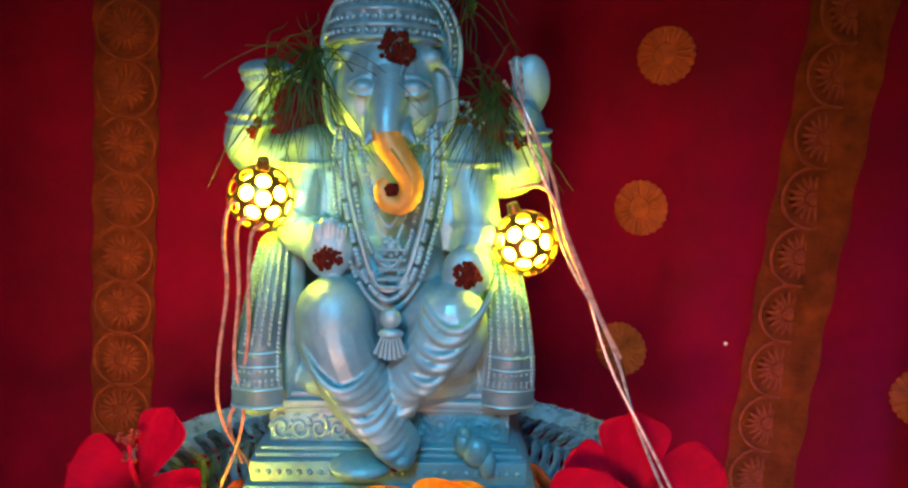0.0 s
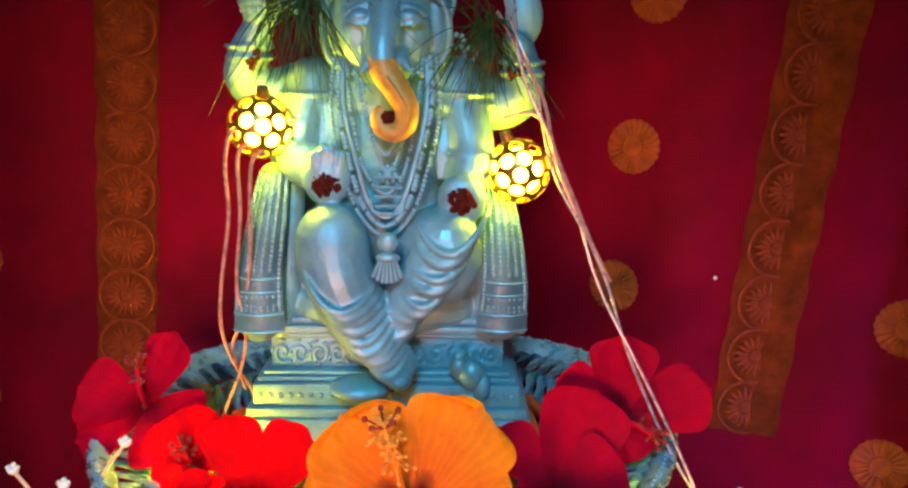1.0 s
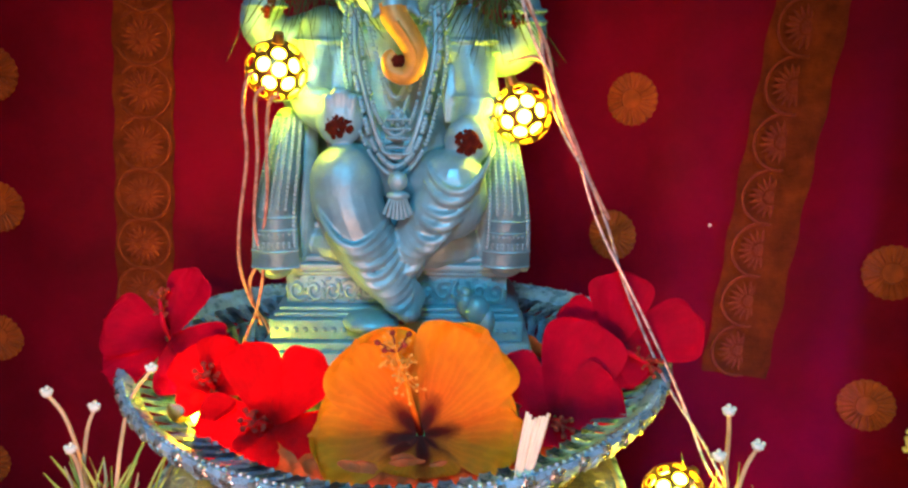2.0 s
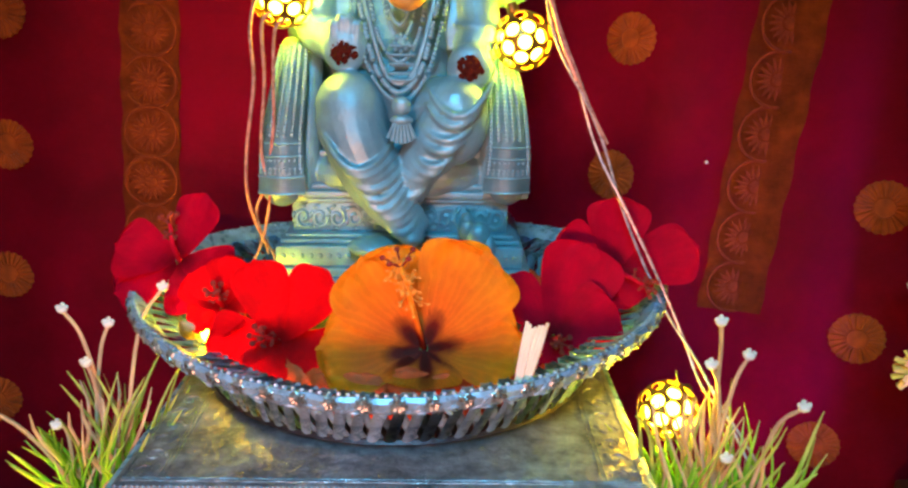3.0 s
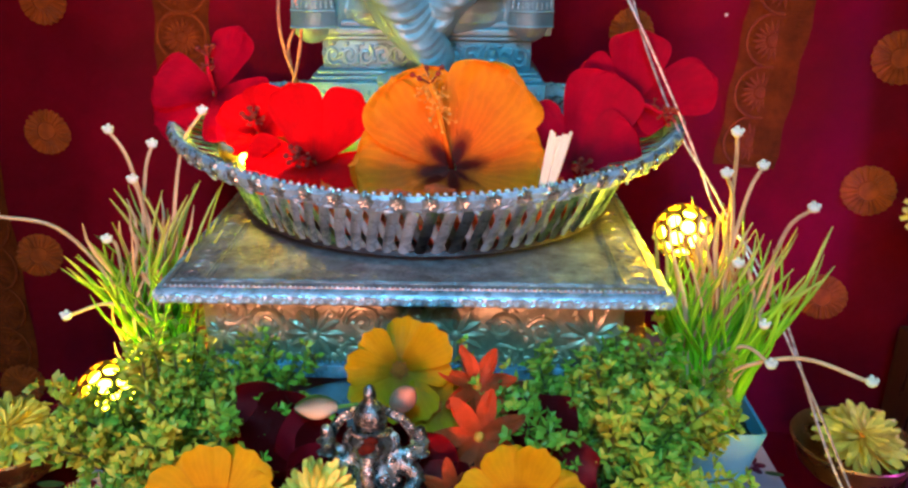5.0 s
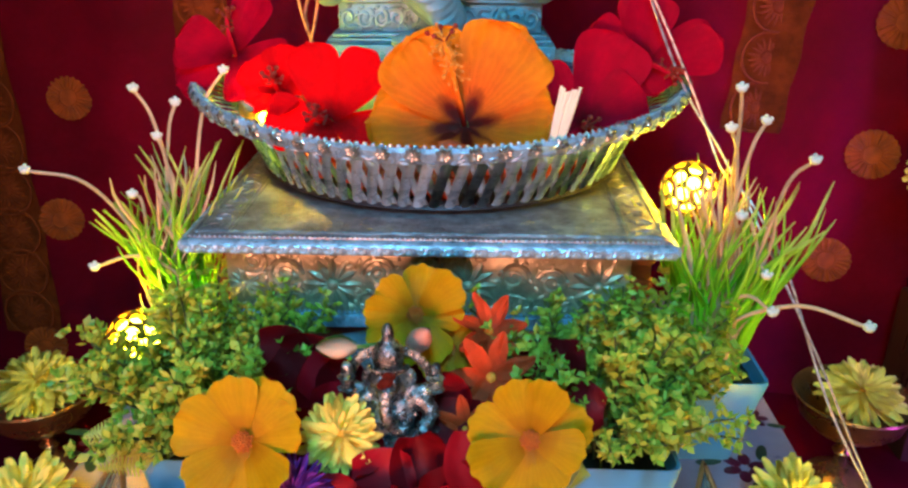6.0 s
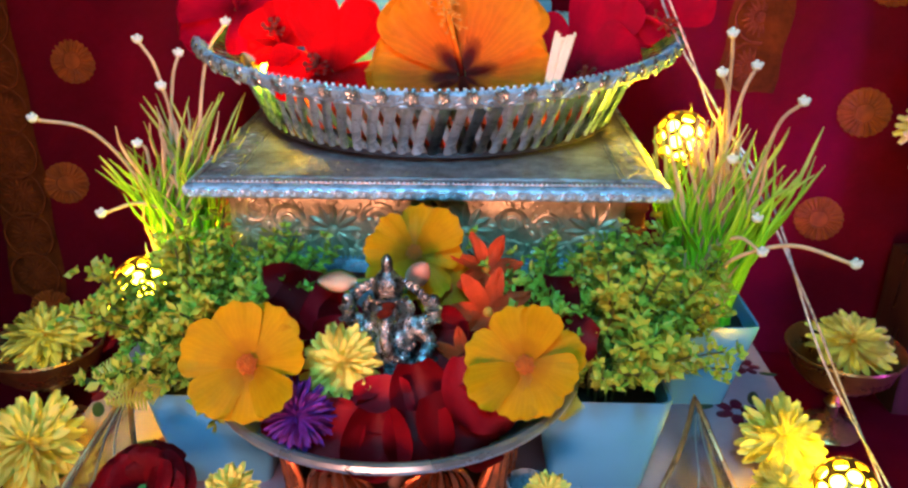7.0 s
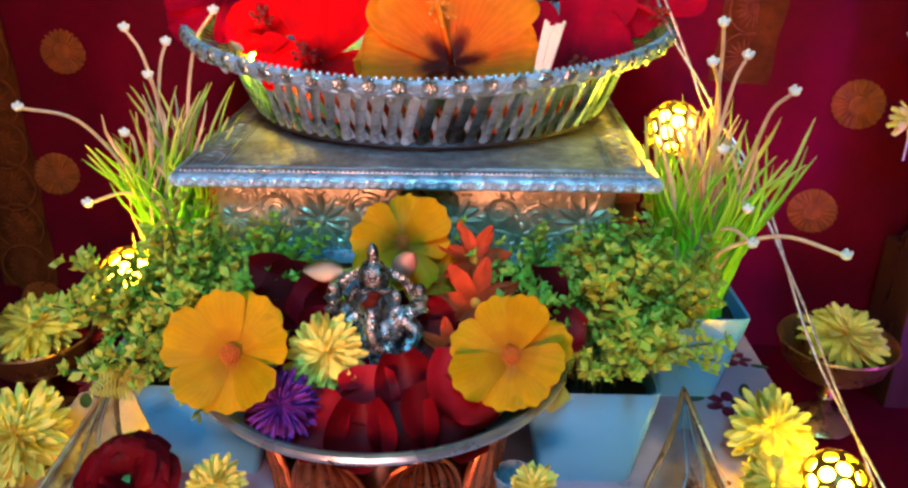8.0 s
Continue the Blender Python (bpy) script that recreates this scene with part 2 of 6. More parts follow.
M_WOOD_RED = material("carved reddish wood", (0.20, 0.065, 0.04), 0.45, 0, 0.4, 40, 0.5, 300)
M_GLASS = clear("pressed glass", (0.85, 0.92, 0.95), 0.12)
M_GILT = material("worn gilt edge", (0.55, 0.35, 0.16), 0.35, 0.8, 0.3, 150, 0.5, 500, stains=0.4)
M_WALL = material("cream wall paint", (0.55, 0.45, 0.38), 0.8, 0, 0.08, 4, 0.4, 200)
M_CEIL = material("white ceiling paint", (0.75, 0.74, 0.72), 0.85, 0, 0.05, 4, 0.3, 200)
M_FLOOR = material("brown floor tile", (0.20, 0.13, 0.09), 0.4, 0, 0.2, 6, 0.2, 200)


# ---- mesh helpers ----
def part(name, bm, mat_, parent=None, label="", kind=""):
    me = bpy.data.meshes.new(name)
    bm.to_mesh(me)
    bm.free()
    for p in me.polygons:
        p.use_smooth = True
    me.set_sharp_from_angle(angle=radians(42))
    for m in (mat_ if isinstance(mat_, (list, tuple)) else (mat_,)):
        me.materials.append(m)
    ob = new(name, me)
    ob.parent = parent
    tagged(ob, label, kind=kind)
    return ob


def again(ob, m, parent=None):
    """One more object on the same mesh."""
    o = new(ob.name.split(".")[0], ob.data)
    o.parent = parent if parent else ob.parent
    o.matrix_local = m
    if "label" in ob:
        o["label"] = ob["label"]
    return o


def thing(name, m, label, category, group="", kind=""):
    ob = new(name)
    ob.empty_display_size = 0.01
    ob.matrix_world = m
    return tagged(ob, label, category, group, kind)


def spline(pts, n=8):
    """Points of a smooth curve through pts."""
    p = [Vector(a) for a in pts]
    p = [p[0] * 2 - p[1]] + p + [p[-1] * 2 - p[-2]]
    out = []
    for i in range(1, len(p) - 2):
        a, b, c, d = p[i - 1:i + 3]
        for k in range(n):
            s = k / n
            out.append(0.5 * (2 * b + (c - a) * s + (2 * a - 5 * b + 4 * c - d) * s * s + (3 * b - a - 3 * c + d) * s ** 3))
    return out + [p[-2]]


def tube(bm, pts, radius, seg=6, flat=1.0, cap=True):
    """A round or flattened rod along pts; radius is a number or a function of 0..1."""
    pts = [Vector(p) for p in pts]
    rings, side = [], None
    for i, p in enumerate(pts):
        way = (pts[min(i + 1, len(pts) - 1)] - pts[max(i - 1, 0)]).normalized()
        if side is None:
            side = way.orthogonal().normalized()
        side = (side - way * side.dot(way)).normalized()
        up = way.cross(side)
        r = radius(i / (len(pts) - 1)) if callable(radius) else radius
        rings.append([bm.verts.new(p + (side * math.cos(a) + up * math.sin(a) * flat) * r) for a in (2 * math.pi * k / seg for k in range(seg))])
    for a, b in zip(rings, rings[1:]):
        for k in range(seg):
            bm.faces.new((a[k], a[(k + 1) % seg], b[(k + 1) % seg], b[k]))
    if cap:
        bm.faces.new(rings[0][::-1])
        bm.faces.new(rings[-1])
    return bm


def lathe(bm, profile, seg=48, centre=(0, 0, 0), wave=None):
    """Profile of (r, z) turned about z; closed where r is 0."""
    c, rings = Vector(centre), []
    for r, z in profile:
        if r < 1e-6:
            rings.append([bm.verts.new(c + Vector((0, 0, z)))])
        else:
            rings.append([bm.verts.new(c + Vector((math.cos(a) * r * (wave(a) if wave else 1), math.sin(a) * r * (wave(a) if wave else 1), z))) for a in (2 * math.pi * k / seg for k in range(seg))])
    for a, b in zip(rings, rings[1:]):
        for k in range(seg):
            q = [a[k % len(a)], a[(k + 1) % len(a)], b[(k + 1) % len(b)], b[k % len(b)]]
            q = list(dict.fromkeys(q))
            if len(q) > 2:
                bm.faces.new(q)
    bmesh.ops.recalc_face_normals(bm, faces=bm.faces)
    return bm


def ball(bm, centre, r, seg=12, rings=8, turn=None):
    r = Vector((r, r, r)) if isinstance(r, (int, float)) else Vector(r)
    c, rows = Vector(centre), []
    for i in range(rings + 1):
        p = math.pi * i / rings
        ring = []
        for k in range(seg if 0 < i < rings else 1):
            q = Vector((math.sin(p) * math.cos(2 * math.pi * k / seg) * r.x, math.sin(p) * math.sin(2 * math.pi * k / seg) * r.y, math.cos(p) * r.z))
            ring.append(bm.verts.new(c + (turn @ q if turn else q)))
        rows.append(ring)
    for k in range(seg):
        n = (k + 1) % seg
        bm.faces.new((rows[0][0], rows[1][k], rows[1][n]))
        bm.faces.new((rows[-1][0], rows[-2][n], rows[-2][k]))
        for a, b in zip(rows[1:-2], rows[2:-1]):
            bm.faces.new((a[k], b[k], b[n], a[n]))
    return bm


def box(bm, lo, hi, bevel=0.0, m=None):
    lo, hi = Vector(lo), Vector(hi)
    mm = Matrix.Translation((lo + hi) / 2) @ Matrix.Diagonal((*(hi - lo), 1))
    made = bmesh.ops.create_cube(bm, size=1, matrix=(m @ mm) if m else mm)
    if bevel:
        edges = list({e for v in made["verts"] for e in v.link_edges})
        bmesh.ops.bevel(bm, geom=edges, offset=bevel, segments=2, affect="EDGES", profile=0.5)
    return bm


def sheet(bm, fn, nu, nv, thick=0.0, around=False):
    """A surface fn(u, v), u and v from 0 to 1, given thickness along its normals."""
    cols = nu if around else nu + 1
    vs = [[bm.verts.new(fn(i / nu, j / nv)) for j in range(nv + 1)] for i in range(cols)]
    faces = []
    for i in range(nu):
        for j in range(nv):
            faces.append(bm.faces.new((vs[i][j], vs[(i + 1) % cols][j], vs[(i + 1) % cols][j + 1], vs[i][j + 1])))
    if thick:
        bmesh.ops.solidify(bm, geom=faces, thickness=thick)
    return bm


def facing(at, normal, spin=0.0, size=1.0):
    """A pose whose z points along normal."""
    q = Vector(normal).to_track_quat("Z", "Y")
    return Matrix.Translation(at) @ q.to_matrix().to_4x4() @ pose(0, 0, 0, 0, 0, spin) @ Matrix.Scale(size, 4)


# ---- the setting ----
def slab(name, lo, hi, mat_, kind="structure", bevel=0.0):
    return part(name, box(bmesh.new(), lo, hi, bevel), mat_, kind=kind)


slab("wall_north", (-1.7, 0.72, -0.9), (1.7, 0.82, 1.8), M_WALL)
slab("wall_south", (-1.7, -2.3, -0.9), (1.7, -2.2, 1.8), M_WALL)
slab("wall_west", (-1.7, -2.2, -0.9), (-1.6, 0.72, 1.8), M_WALL)
slab("wall_east", (1.6, -2.2, -0.9), (1.7, 0.72, 1.8), M_WALL)
slab("ceiling", (-1.7, -2.3, 1.8), (1.7, 0.82, 1.88), M_CEIL)
slab("floor", (-1.7, -2.3, -0.98), (1.7, 0.82, -0.9), M_FLOOR)

CLOTH_Z = -0.082


def drape(x, z):
    """How far back the hanging cloth lies."""
    y = 0.622 - 0.68 * min(0.10, max(0.0, abs(x) - 0.06)) - 0.34 * max(0.0, x - 0.16)
    y += 0.0035 * math.sin(31 * x + 2.2 * z) + 0.002 * math.sin(67 * x - 5 * z + 1)
    y += 0.010 * noise.noise((x * 5, z * 3, 0.4)) * (0.4 + z)
    return y - 0.10 * max(0.0, 0.0 - z)


def build_curtain():
    ob = thing("backdrop_cloth", Matrix(), "deep red satin cloth with gold woven motifs hung behind the altar", "cloth", kind="structure")
    bm = sheet(bmesh.new(), lambda u, v: (-0.50 + u * 0.92, drape(-0.50 + u * 0.92, CLOTH_Z + v * 0.85), CLOTH_Z + v * 0.85), 110, 50, 0.0012)
    part("cloth", bm, M_CLOTH, ob)

    def band(a, b, width, name):
        """A woven border from a to b, lying on the cloth, with round medallions."""
        a, b = Vector(a), Vector(b)
        n = int((b - a).length / 0.012)

        def at(u, v):
            p = a.lerp(b, u)
            x = p.x + (v - 0.5) * width * (1 + 0.05 * math.sin(u * 47))
            return (x, drape(x, p.z) - 0.0022, p.z)
        strip = part(name, sheet(bmesh.new(), at, n, 6, 0.0012), M_BROCADE, ob, "worn orange gold brocade border")
        count = int((b - a).length / 0.0375)
        for k in range(count):
            p = a.lerp(b, (k + 0.5) / count)
            again(medallion, facing((p.x, drape(p.x, p.z) - 0.0034, p.z), (0.0, -1, 0.03), k * 7, 1.12 * width / 0.043) @ Matrix.Diagonal((1, 1, 0.22, 1)), strip)
        return strip

    # a round medallion: raised ring, rays and a heart
    bm = bmesh.new()
    for k in range(18):
        a = 2 * math.pi * k / 18
        c, s = math.cos(a), math.sin(a)
        tube(bm, [(c * 0.005, s * 0.005, 0), (c * 0.009, s * 0.009, 0.0008), (c * 0.0135, s * 0.0135, 0)], lambda t: 0.0005 + 0.0011 * math.sin(math.pi * min(1, t + 0.15)), 5)
    tube(bm, [(math.cos(a) * 0.0175, math.sin(a) * 0.0175, 0) for a in (2 * math.pi * k / 40 for k in range(41))], 0.0011, 5, cap=False)
    ball(bm, (0, 0, 0), (0.0042, 0.0042, 0.0012), 10, 6)
    medallion = part("medallion", bm, M_MEDAL, ob)
    medallion.matrix_local = facing((0.30, drape(0.30, 0.62) - 0.002, 0.62), (0, -1, 0))
    band((-0.216, 0.556, 0.497), (-0.238, 0.556, 0.193), 0.043, "brocade_border")
    band((0.25, 0.52, 0.514), (0.217, 0.53, 0.156), 0.044, "brocade_border")
    band((-0.432, 0.5, 0.62), (-0.424, 0.5, -0.05), 0.05, "brocade_border")
    # scattered sunburst motifs
    bm = bmesh.new()
    lathe(bm, [(0, 0.0016), (0.007, 0.0015), (0.0075, 0.0007), (0.015, 0.0009), (0.0195, 0.0003), (0.0197, -0.0008)], 88, wave=lambda a: 1 + 0.035 * math.cos(22 * a))
    for k in range(22):
        a = 2 * math.pi * (k + 0.5) / 22
        tube(bm, [(math.cos(a) * r, math.sin(a) * r, 0.0011) for r in (0.008, 0.013, 0.0185)], 0.0013, 5)
    sun = part("woven_motif", bm, M_MOTIF, ob, "scalloped gold sunburst motif")
    spots = [(0.144, 0.575, 0.467), (0.134, 0.58, 0.361), (0.126, 0.582, 0.255),
             (0.306, 0.487, 0.146), (0.289, 0.478, 0.052), (0.31, 0.475, 0.248),
             (-0.358, 0.557, 0.171), (-0.384, 0.557, 0.059), (-0.341, 0.557, 0.278), (0.143, 0.575, 0.467),
             (-0.414, 0.56, -0.065), (-0.332, 0.557, 0.376)]
    for k, (x, y, z) in enumerate(spots):
        n = Vector((drape(x + 0.01, z) - drape(x - 0.01, z), -0.02, 0.002))
        m = facing((x, drape(x, z) - 0.0018, z), n, 13 * k, 1.0)
        if k == 0:
            sun.matrix_local = m
        else:
            again(sun, m)

    part("sequin", ball(bmesh.new(), (0.188, 0.531, 0.274), (0.0014, 0.0012, 0.0014), 8, 6), M_CREAM, ob, "tiny white sequin")


build_curtain()
bm = sheet(bmesh.new(), lambda u, v: (-0.62 + u * 1.24, -0.45 + v * 1.16, CLOTH_Z + 0.003 * noise.noise((u * 9, v * 9, 2)) + 0.0015 * math.sin(u * 60 + v * 9)), 70, 60, 0.004)
part("shelf_cloth", bm, M_CLOTH, label="red satin cloth spread over the shelf", kind="structure")
slab("altar_shelf", (-0.65, -0.48, -0.125), (0.65, 0.715, -0.090), M_WOOD, bevel=0.003)
slab("altar_cabinet", (-0.62, -0.40, -0.9), (0.62, 0.70, -0.127), M_WOOD, bevel=0.003)


def build_post():
    ob = thing("wooden_post", pose(0.361, 0.44, CLOTH_Z), "dark polished wooden side post with carved grooves", "post", kind="structure")
    bm = box(bmesh.new(), (-0.028, -0.028, 0.0), (0.028, 0.028, 0.13), 0.003)
    part("post_base", bm, M_WOOD, ob)
    lathe(bm := bmesh.new(), [(0, 0.13), (0.026, 0.13), (0.026, 0.137), (0.02, 0.142), (0.022, 0.2), (0.025, 0.3), (0.022, 0.45), (0.019, 0.6), (0.026, 0.61), (0.026, 0.75), (0, 0.75)], 28)
    part("post_shaft", bm, M_WOOD, ob)


build_post()


def build_table():
    ob = thing("low_table", pose(-0.0265, 0.16, 0), "low table with a lilac cover printed with maroon flowers", "table")
    bm = box(bmesh.new(), (-0.229, -0.30, -0.010), (0.229, 0.38, 0.0), 0.0025)
    part("tabletop", bm, M_MAT, ob)
    leg = part("leg", box(bmesh.new(), (-0.014, -0.014, CLOTH_Z + 0.002), (0.014, 0.014, -0.0101), 0.002), M_WOOD, ob)
    leg.location = (-0.205, -0.27, 0)
    for x, y in ((0.205, -0.27), (-0.205, 0.35), (0.205, 0.35)):
        again(leg, pose(x, y, 0))

    def blossom(x, y, size, spin):
        bm = bmesh.new()
        for k in range(6):
            a = 2 * math.pi * k / 6 + spin
            ball(bm, (math.cos(a) * 0.008 * size, math.sin(a) * 0.008 * size, 0.0002), (0.0055 * size, 0.0036 * size, 0.0004), 10, 4, Matrix.Rotation(a, 3, "Z"))
        p = part("printed_flower", bm, M_PRINT, ob)
        p.location = (x, y, 0)
        for k in range(3):
            a = 2 * math.pi * k / 3 + spin + 0.5
            bm = ball(bmesh.new(), (math.cos(a) * 0.020 * size, math.sin(a) * 0.020 * size, 0.0002), (0.008 * size, 0.0032 * size, 0.0004), 10, 4, Matrix.Rotation(a + 0.4, 3, "Z"))
            p = part("printed_leaf", bm, M_PRINT_LEAF, ob)
            p.location = (x, y, 0)
    for x, y, s, a in ((0.190, 0.135, 1.1, 0.3), (0.212, 0.19, 0.8, 1.0), (-0.222, 0.148, 1.15, 0.1), (-0.20, 0.06, 0.9, 0.7), (0.2, 0.03, 0.9, 0.2),
                       (-0.2, -0.02, 0.9, 0.4), (0.16, 0.06, 0.8, 0.9), (-0.16, 0.09, 0.9, 0.5), (0.0, -0.08, 1.0, 0.2), (0.1, -0.06, 1, 0.5), (-0.11, -0.07, 1, 0.8)):
        blossom(x, y, s, a)


build_table()

# unseen tube fitting, added behind the front fill lamp; it gives no light itself
ob = thing("tube_light", pose(-0.1, -1.04, 1.03, -40), "unseen white ceiling tube light fitting with two end caps, added behind the fill lamp", "lamp")
part("housing", box(bmesh.new(), (-0.55, -0.03, 0.0), (0.55, 0.03, 0.05), 0.008), M_CEIL, ob)
cap = part("end_cap", box(bmesh.new(), (-0.56, -0.034, -0.004), (-0.5505, 0.034, 0.054), 0.003), M_STEEL, ob)
again(cap, pose(1.1105, 0, 0))
rod = part("hanger", tube(bmesh.new(), [(0.3, 0.0, 0.05), (0.3, -0.459, 0.616)], 0.004), M_STEEL, ob)
again(rod, pose(-0.6, 0, 0))


# ---- the silver stool ----
def build_stool():
    ob = thing("silver_stool", pose(-0.034, 0.28, 0), "embossed silver stool with scrolled edge and floral box front", "stool")
    w, d, top = 0.133, 0.300, 0.158
    bm = box(bmesh.new(), (-w, 0.0, top - 0.009), (w, d, top), 0.0025)
    part("top", bm, M_STOOL_TOP, ob)
    # chased borders along the top: raised lines with a running vine between
    for s in (-1, 1):
        for off in (0.004, 0.0215, 0.024):
            part("border_line", tube(bmesh.new(), [(s * (w - off), 0.006, top), (s * (w - off), d - 0.004, top)], 0.0006, 6), M_STOOL_TOP, ob)
        for k in range(19):
            y, flip = 0.013 + 0.0152 * k, 1 if k % 2 else -1
            pts = [(s * (w - 0.0128) + flip * 0.0062 * (1 - 0.8 * t) * math.cos(6.5 * t), y + 0.0066 * (1 - 0.8 * t) * math.sin(6.5 * t), top) for t in (i / 12 for i in range(13))]
            bm = tube(bmesh.new(), pts, lambda t: 0.0009 - 0.0004 * t, 5)
            ball(bm, (s * (w - 0.0128) - flip * 0.0045, y + 0.004, top), (0.0022, 0.0034, 0.0007), 7, 4)
            part("border_scroll", bm, M_STOOL_TOP, ob)
    for y in (0.005, 0.0075):
        part("border_line", tube(bmesh.new(), [(-w + 0.004, y, top), (w - 0.004, y, top)], 0.0006, 6), M_STOOL_TOP, ob)
    rnd = random.Random(3)
    # rolled front edge with scrolls
    tube(bm := bmesh.new(), [(-w - 0.001, -0.001, top - 0.0055), (w + 0.001, -0.001, top - 0.0055)], 0.0042, 12)
    for s in (-1, 1):
        tube(bm, [(s * w, -0.001, top - 0.0055), (s * w, d, top - 0.0055)], 0.0042, 10)
    part("rolled_edge", bm, M_SILVER, ob)
    n, used = 42, {}
    for k in range(n):
        flip = 1 if k % 2 else -1
        m = pose(-w + 2 * w * (k + 0.5) / n, -0.0042, top - 0.0055)
        if flip in used:
            again(used[flip], m)
            continue
        pts = [Vector((0.0042 * (1 - t) * math.cos(flip * 7 * t), -0.0004 - 0.0006 * t, flip * 0.0022 * (1 - t * 0.7) * math.sin(7 * t))) for t in (i / 9 for i in range(10))]
        bm = tube(bmesh.new(), pts, 0.0012, 6)
        ball(bm, (0.0038, 0.0002, 0), (0.0011, 0.0012, 0.0022), 6, 5)
        used[flip] = part("edge_scroll", bm, M_EDGE, ob)
        used[flip].matrix_local = m
    bm = bmesh.new()
    for k in range(96):
        ball(bm, (-w + 0.003 + (2 * w - 0.006) * k / 95, 0.0005, top - 0.0004), 0.0008, 6, 4)
    part("bead_row", bm, M_SILVER, ob, kind="stuff")
    # box with relief
    bx0, bx1, by, bz0, bz1 = -0.116, 0.114, 0.013, 0.099, 0.1485
    part("box", box(bmesh.new(), (bx0, by, bz0), (bx1, d - 0.012, bz1), 0.0015), M_SILVER_DARK, ob)
    part("base_moulding", box(bmesh.new(), (bx0 - 0.003, by - 0.003, bz0 - 0.002), (bx1 + 0.003, d - 0.010, bz0 + 0.0065), 0.0018), M_SILVER, ob)
    bm = bmesh.new()
    for k in range(80):
        ball(bm, (bx0 + (bx1 - bx0) * k / 79, by - 0.0028, bz0 + 0.0085), 0.0011, 6, 4)
    part("bead_row", bm, M_SILVER, ob, kind="stuff")
    bm = bmesh.new()
    for k in range(12):
        a = 2 * math.pi * k / 12
        tube(bm, [(math.cos(a) * r, 0, math.sin(a) * r) for r in (0.0025, 0.006, 0.010, 0.0135)], lambda t: 0.0006 + 0.0016 * math.sin(math.pi * min(1, 0.1 + t * 0.9)), 6)
    ball(bm, (0, -0.0003, 0), (0.003, 0.0022, 0.003), 10, 6)
    flower = part("relief_flower", bm, M_SILVER_DARK, ob)
    flower.matrix_local = pose(-0.0555, by, 0.124) @ Matrix.Scale(1.2, 4)
    for x in (0.022, 0.096):
        again(flower, pose(x, by, 0.1245) @ Matrix.Scale(1.2, 4))
    again(flower, pose(-0.106, by, 0.124, 0, 10, 0) @ Matrix.Scale(0.7, 4))

    def spiral(turns, size, flip):
        pts = []
        for i in range(26):
            t = i / 25
            r, a = size * (1 - 0.85 * t), turns * 2 * math.pi * t
            pts.append((flip * (r * math.cos(a)), -0.0004, r * math.sin(a)))
        bm = tube(bmesh.new(), pts, lambda t: 0.0018 - 0.0009 * t, 6)
        for i in (3, 7, 11, 15):
            p = Vector(pts[i])
            ball(bm, p * 1.18, (0.0019, 0.0012, 0.0028), 6, 4, Matrix.Rotation(i, 3, "Y"))
        return bm
    scroll_a = part("relief_scroll", spiral(1.6, 0.0105, 1), M_SILVER_DARK, ob)
    scroll_b = part("relief_scroll", spiral(1.6, 0.0105, -1), M_SILVER_DARK, ob)
    scroll_a.location, scroll_b.location = (-0.083, by, 0.130), (-0.028, by, 0.131)
    for o, x, z, r in ((scroll_b, -0.078, 0.114, 40), (scroll_a, -0.012, 0.116, 190), (scroll_a, 0.048, 0.130, 0), (scroll_b, 0.070, 0.127, 20), (scroll_b, 0.050, 0.113, 160),
                       (scroll_a, 0.078, 0.112, 200), (scroll_a, -0.036, 0.112, 80), (scroll_b, 0.000, 0.137, 90), (scroll_a, -0.100, 0.138, 120)):
        again(o, pose(x, by, z, 0, r, 0) @ Matrix.Scale(0.85, 4))
    # small leaves that fill the ground between the scrolls, and a border of arches
    bm = ball(bmesh.new(), (0, 0, 0), (0.0014, 0.0011, 0.0034), 7, 5)
    leaf = part("relief_leaf", bm, M_SILVER_DARK, ob)
    leaf.matrix_local = pose(-0.110, by, 0.142, 0, 30, 0)
    for k in range(96):
        again(leaf, pose(bx0 + 0.004 + (bx1 - bx0 - 0.008) * rnd.random(), by, rnd.uniform(0.107, 0.146), 0, rnd.uniform(0, 180), 0) @ Matrix.Scale(rnd.uniform(0.7, 1.15), 4))
    arch = part("relief_arch", tube(bmesh.new(), [(0.0028 * math.cos(a), 0, 0.0030 * math.sin(a)) for a in (math.pi * i / 8 for i in range(9))], 0.0007, 5), M_SILVER_DARK, ob)
    arch.matrix_local = pose(bx0 + 0.004, by - 0.0002, 0.1085)
    for k in range(1, 38):
        again(arch, pose(bx0 + 0.004 + 0.006 * k, by - 0.0002, 0.1085))
    # carved wooden legs
    bm = box(bmesh.new(), (-0.008, -0.008, 0.0), (0.008, 0.008, 0.1489), 0.002)
    for k in range(7):
        box(bm, (-0.0095, -0.0095, 0.012 + 0.019 * k), (0.0095, 0.0095, 0.022 + 0.019 * k), 0.002)
    leg = part("leg", bm, M_WOOD_RED, ob, "carved reddish wooden leg")
    leg.location = (-0.126, 0.05, 0)
    for x, y in ((0.1245, 0.05), (-0.126, 0.25), (0.1245, 0.25)):
        again(leg, pose(x, y, 0))


build_stool()


# ---- the woven silver basket ----
def rise(a):
    """How much the basket's wall climbs towards its two ends."""
    return 0.0095 * math.cos(a) ** 2


